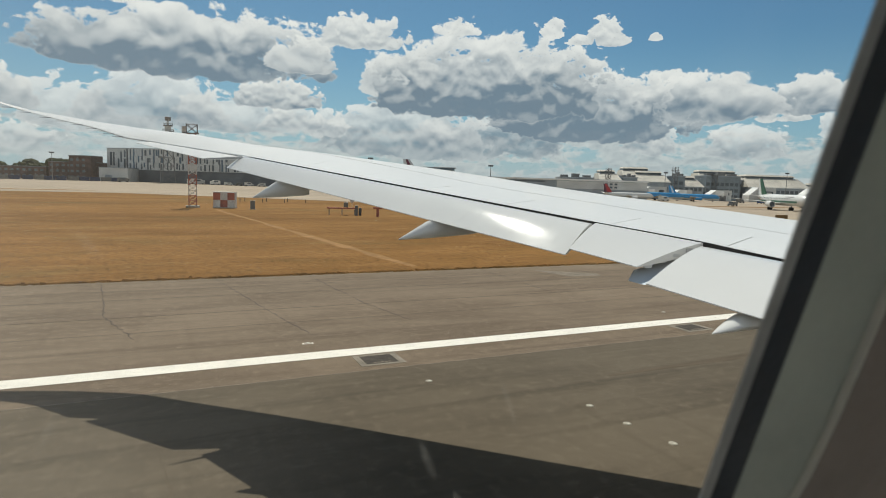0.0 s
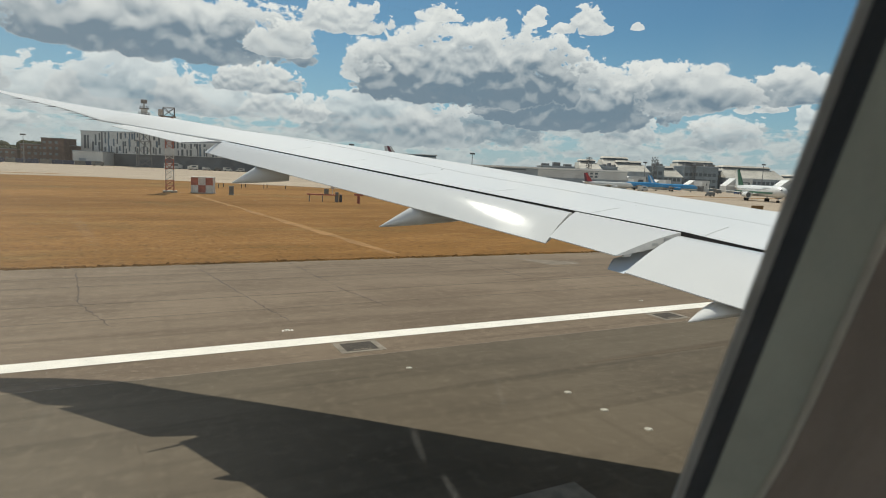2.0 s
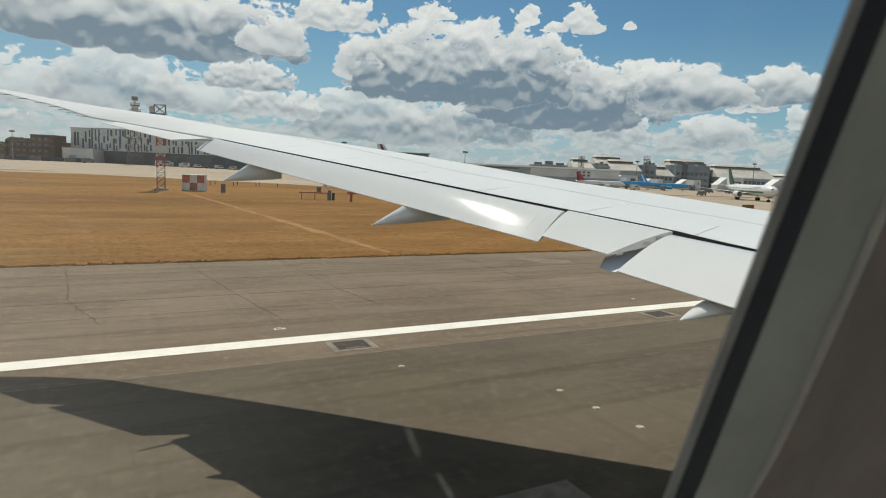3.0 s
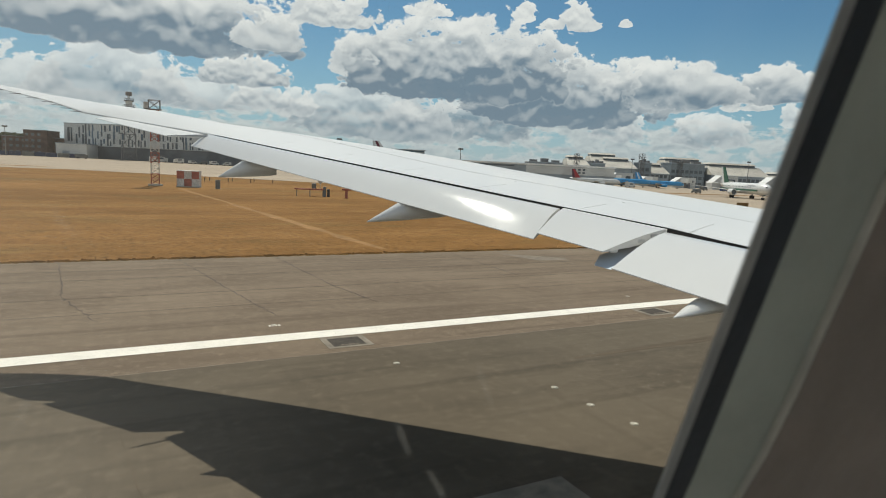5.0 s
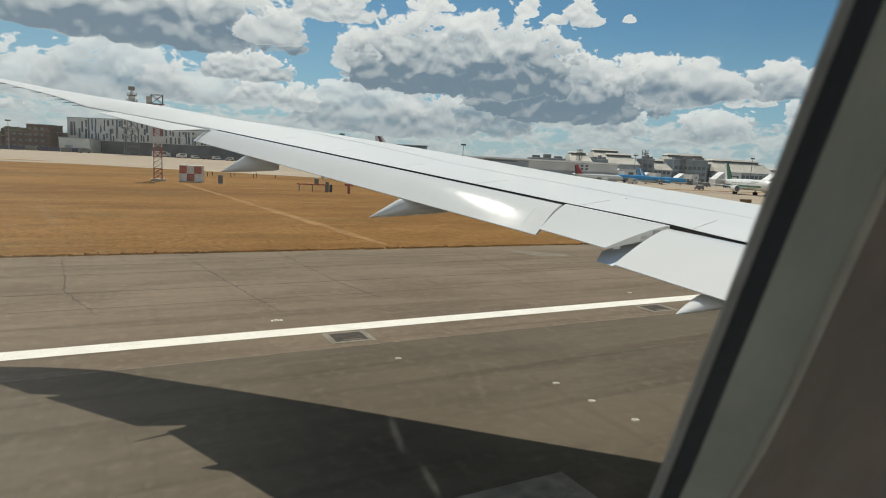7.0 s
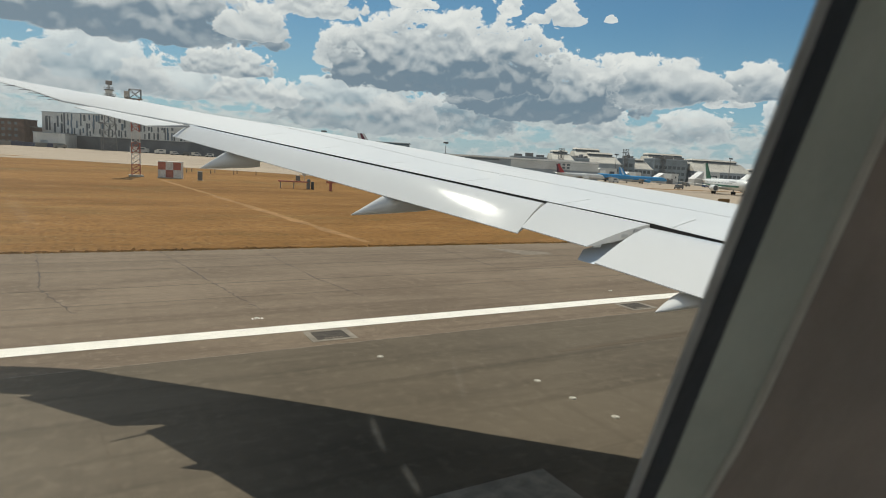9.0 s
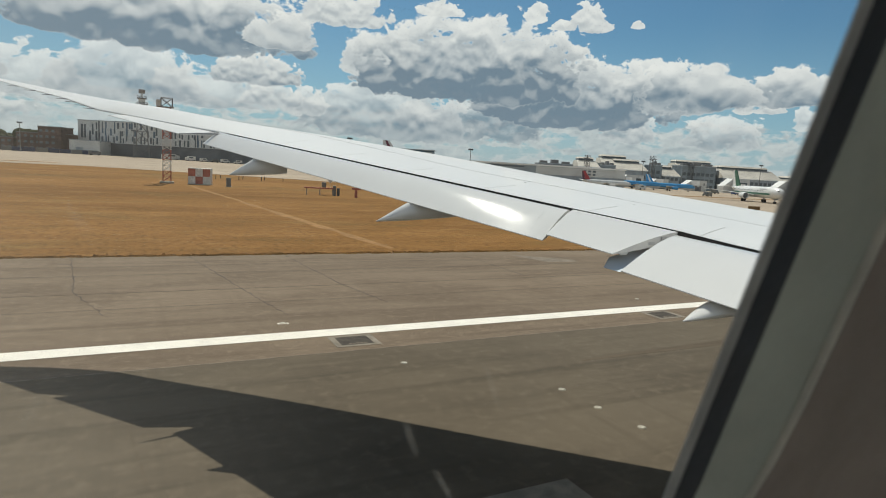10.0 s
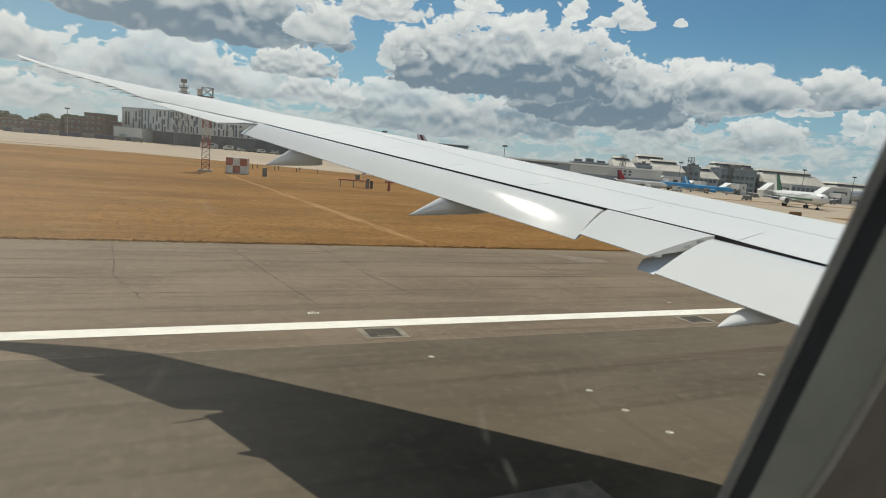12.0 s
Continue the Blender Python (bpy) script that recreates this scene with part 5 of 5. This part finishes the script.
# ---- vehicles, lamps, barriers ----
def vehicle(label, category, at, turn, length, high, mat, cab=0.28):
    ob = thing("apron_vehicle", label, category, "apron vehicles", at, turn)
    w = 1.05 if high < 2.6 else 1.25
    bm = bmesh.new()
    hood = 0.52 if high < 2.6 else 0.8
    loft(bm, [[(-length / 2, y, 0.45), (length / 2, y, 0.45), (length / 2, y, high * hood), (length / 2 - length * cab * 0.5, y, high * hood + 0.05), (length / 2 - length * cab, y, high), (-length / 2, y, high)] for y in (-w, w)])
    part("body", bm, mat, ob)
    part("windscreen", boxed(length / 2 - length * cab - 0.02, -w * 0.9, high * 0.62, length / 2 - length * cab * 0.55, w * 0.9, high * 0.9), WINDOW, ob)
    for sg in (-1, 1):
        part("side_window", boxed(-length * 0.25, sg * w - 0.02, high * 0.6, length / 2 - length * cab * 1.05, sg * w + 0.02, high * 0.88), WINDOW, ob)
        for x in (-length * 0.32, length * 0.32):
            part("wheel", tube(bmesh.new(), (x, sg * w - 0.14, 0.4), (x, sg * w + 0.06, 0.4), 0.4, 0.4, 14), TYRE, ob)
    return ob


YELLOW = material("vehicle_yellow", (0.55, 0.30, 0.03), 0.4, vary=0.08)
OFFICE_TRAFFIC = ((22, 437, 40, 13, 3.6, WHITE, "long white trailer truck on the apron"), (33, 424, 200, 6, 3.0, WHITE, "white service truck with small cab on the apron"), (41, 421, 20, 5, 2.2, WHITE, "white van parked before the office building"), (47, 417, 190, 5, 2.1, GREY_BOX, "grey van parked before the office building"), (53, 413, 10, 5.5, 2.4, WHITE, "white minibus parked before the office building"), (60, 407, 185, 5, 2.2, WHITE, "white van parked near the pale building"), (69, 402, 5, 6, 2.6, GREY_BOX, "grey catering truck on the apron"), (-22, 452, 10, 7, 3.0, GREY_BOX, "dark grey truck beside containers"), (-117, 172, 180, 5.0, 1.9, YELLOW, "yellow airport patrol car on the taxiway"), (-130, 215, 20, 4.6, 1.6, WHITE, "white car crossing the apron"))
GATE_TRAFFIC = ((243, 240, 10, 6, 2.6, WHITE, "white ground service truck near parked jets"), (292, 232, 15, 6, 2.4, GREY_BOX, "grey baggage tug beside the gate"), (305, 229, 15, 5, 2.2, material("vehicle_blue", (0.03, 0.08, 0.22), 0.4, vary=0.1), "blue service van beside the gate"), (318, 222, 190, 7, 3.0, WHITE, "white catering truck at the gate"), (330, 214, 190, 6, 2.4, GREY_BOX, "grey tug parked at the gate"), (345, 210, 15, 6, 2.6, WHITE, "white van parked at the gate"), (222, 180, 195, 5, 2.0, GREY_BOX, "blue-grey minibus on the apron"), (100, 317, 330, 7, 2.8, WHITE, "white loader under the parked jet"))
for x, y, t, L, h, m, lab in OFFICE_TRAFFIC + GATE_TRAFFIC:
    vehicle(lab, "truck" if L > 5.5 else "van", (x, y, -0.03), t, L, h, m)


def lamp_mast(x, y, h):
    ob = thing("flood_lamp_mast", "tall slim apron floodlight mast with lamp head", "lamp", "apron lamp masts", (x, y, -0.03))
    part("pole", tube(bmesh.new(), (0, 0, 0), (0, 0, h), 0.28, 0.14, 8), STEEL, ob)
    part("head", boxed(-1.4, -0.5, h - 0.2, 1.4, 0.5, h + 0.7, bevel=0.1), STEEL, ob)
    for s in (-0.9, 0, 0.9):
        part("lamp", boxed(s - 0.3, -0.62, h, s + 0.3, -0.5, h + 0.5), WINDOW, ob)


for x, y, h in ((0.5, 440, 17), (105, 318, 18), (165, 290, 16), (300, 296, 17), (372, 262, 19), (398, 246, 17), (-60, 440, 17), (440, 225, 19)):
    lamp_mast(x, y, h)
for i in range(8):
    ob = thing("barrier", "red and white striped blast barrier on apron", "barrier", "striped barriers", (86 + i * 3.5, 250 - i * 1.9, -0.03), -27)
    part("board", boxed(-1.7, -0.25, 0, 1.7, 0.25, 2.8), RED if i % 2 else WHITE, ob)

# ---- trees and the far edge ----
LEAF = material("far_foliage", (0.045, 0.058, 0.028), 0.9, vary=0.35, scale=0.25, fine=2.0, bump=0.4, bump_size=0.4, tint=(0.075, 0.088, 0.045))


def woods(name, label, spots, size, seed):
    """A belt of trees far off: many uneven clumps, one object."""
    rnd = random.Random(seed)
    base = bmesh.new()
    bmesh.ops.create_icosphere(base, subdivisions=2, radius=1.0)
    bv = [v.co.copy() for v in base.verts]
    bf = [tuple(v.index for v in f.verts) for f in base.faces]
    base.free()
    verts, faces = [], []
    for x, y in spots:
        tall = size * rnd.uniform(0.6, 1.15)
        for c in range(7):
            r = tall * rnd.uniform(0.16, 0.34)
            cx, cy, cz = x + rnd.gauss(0, tall * 0.28), y + rnd.gauss(0, tall * 0.28), min(tall - r, max(r * 0.8, rnd.uniform(0.15, 0.95) * tall))
            o = len(verts)
            sd = rnd.uniform(0, 50)
            for v in bv:
                q = 1 + 0.45 * noise.noise(v * 2.3 + Vector((sd, 0, 0))) + 0.25 * noise.noise(v * 6 + Vector((0, sd, 0)))
                verts.append((cx + v.x * r * q * 1.15, cy + v.y * r * q, cz + v.z * r * q * 0.9))
            faces += [tuple(i + o for i in f) for f in bf]
    me = bpy.data.meshes.new(name)
    me.from_pydata(verts, [], faces)
    me.materials.append(LEAF)
    return tagged(new(name, me), label, "trees", kind="stuff")


rnd = random.Random(3)
woods("tree_belt", "dark green belt of broadleaf trees beyond the airfield", [(-420 + 11 * i + rnd.uniform(-4, 4), 600 + rnd.uniform(-25, 40) + 0.05 * i) for i in range(38)], 15, 4)
woods("far_woods", "low dark line of far woods on the horizon", [(140 + 26 * i, 900 - 9 * i + rnd.uniform(-40, 40)) for i in range(60)], 17, 5)
woods("far_woods", "low dark line of far woods on the horizon", [(-900 + 24 * i, 880 + rnd.uniform(-40, 40)) for i in range(44)], 17, 6)
woods("far_woods", "low dark line of far woods on the horizon", [(520 + 18 * i, 420 - 4 * i + rnd.uniform(-20, 20)) for i in range(40)], 11, 8)
for x, y, w, h in ((900, 520, 16, 42), (930, 505, 16, 40)):
    ob = thing("tower_block", "distant pale concrete tower block with rows of windows", "building", "distant tower blocks", (x, y, -0.05), -25)
    part("body", boxed(0, 0, 0, w, 14, h), CLAD_LIGHT, ob)
    part("roof", boxed(-0.3, -0.3, h, w + 0.3, 14.3, h + 1), CLAD_GREY, ob)
    for z in range(int(h / 3.4)):
        for k in range(int(w / 4)):
            part("window", boxed(1 + k * 4, -0.15, 1 + z * 3.4, 3.4 + k * 4, 0.1, 2.6 + z * 3.4), WINDOW, ob)
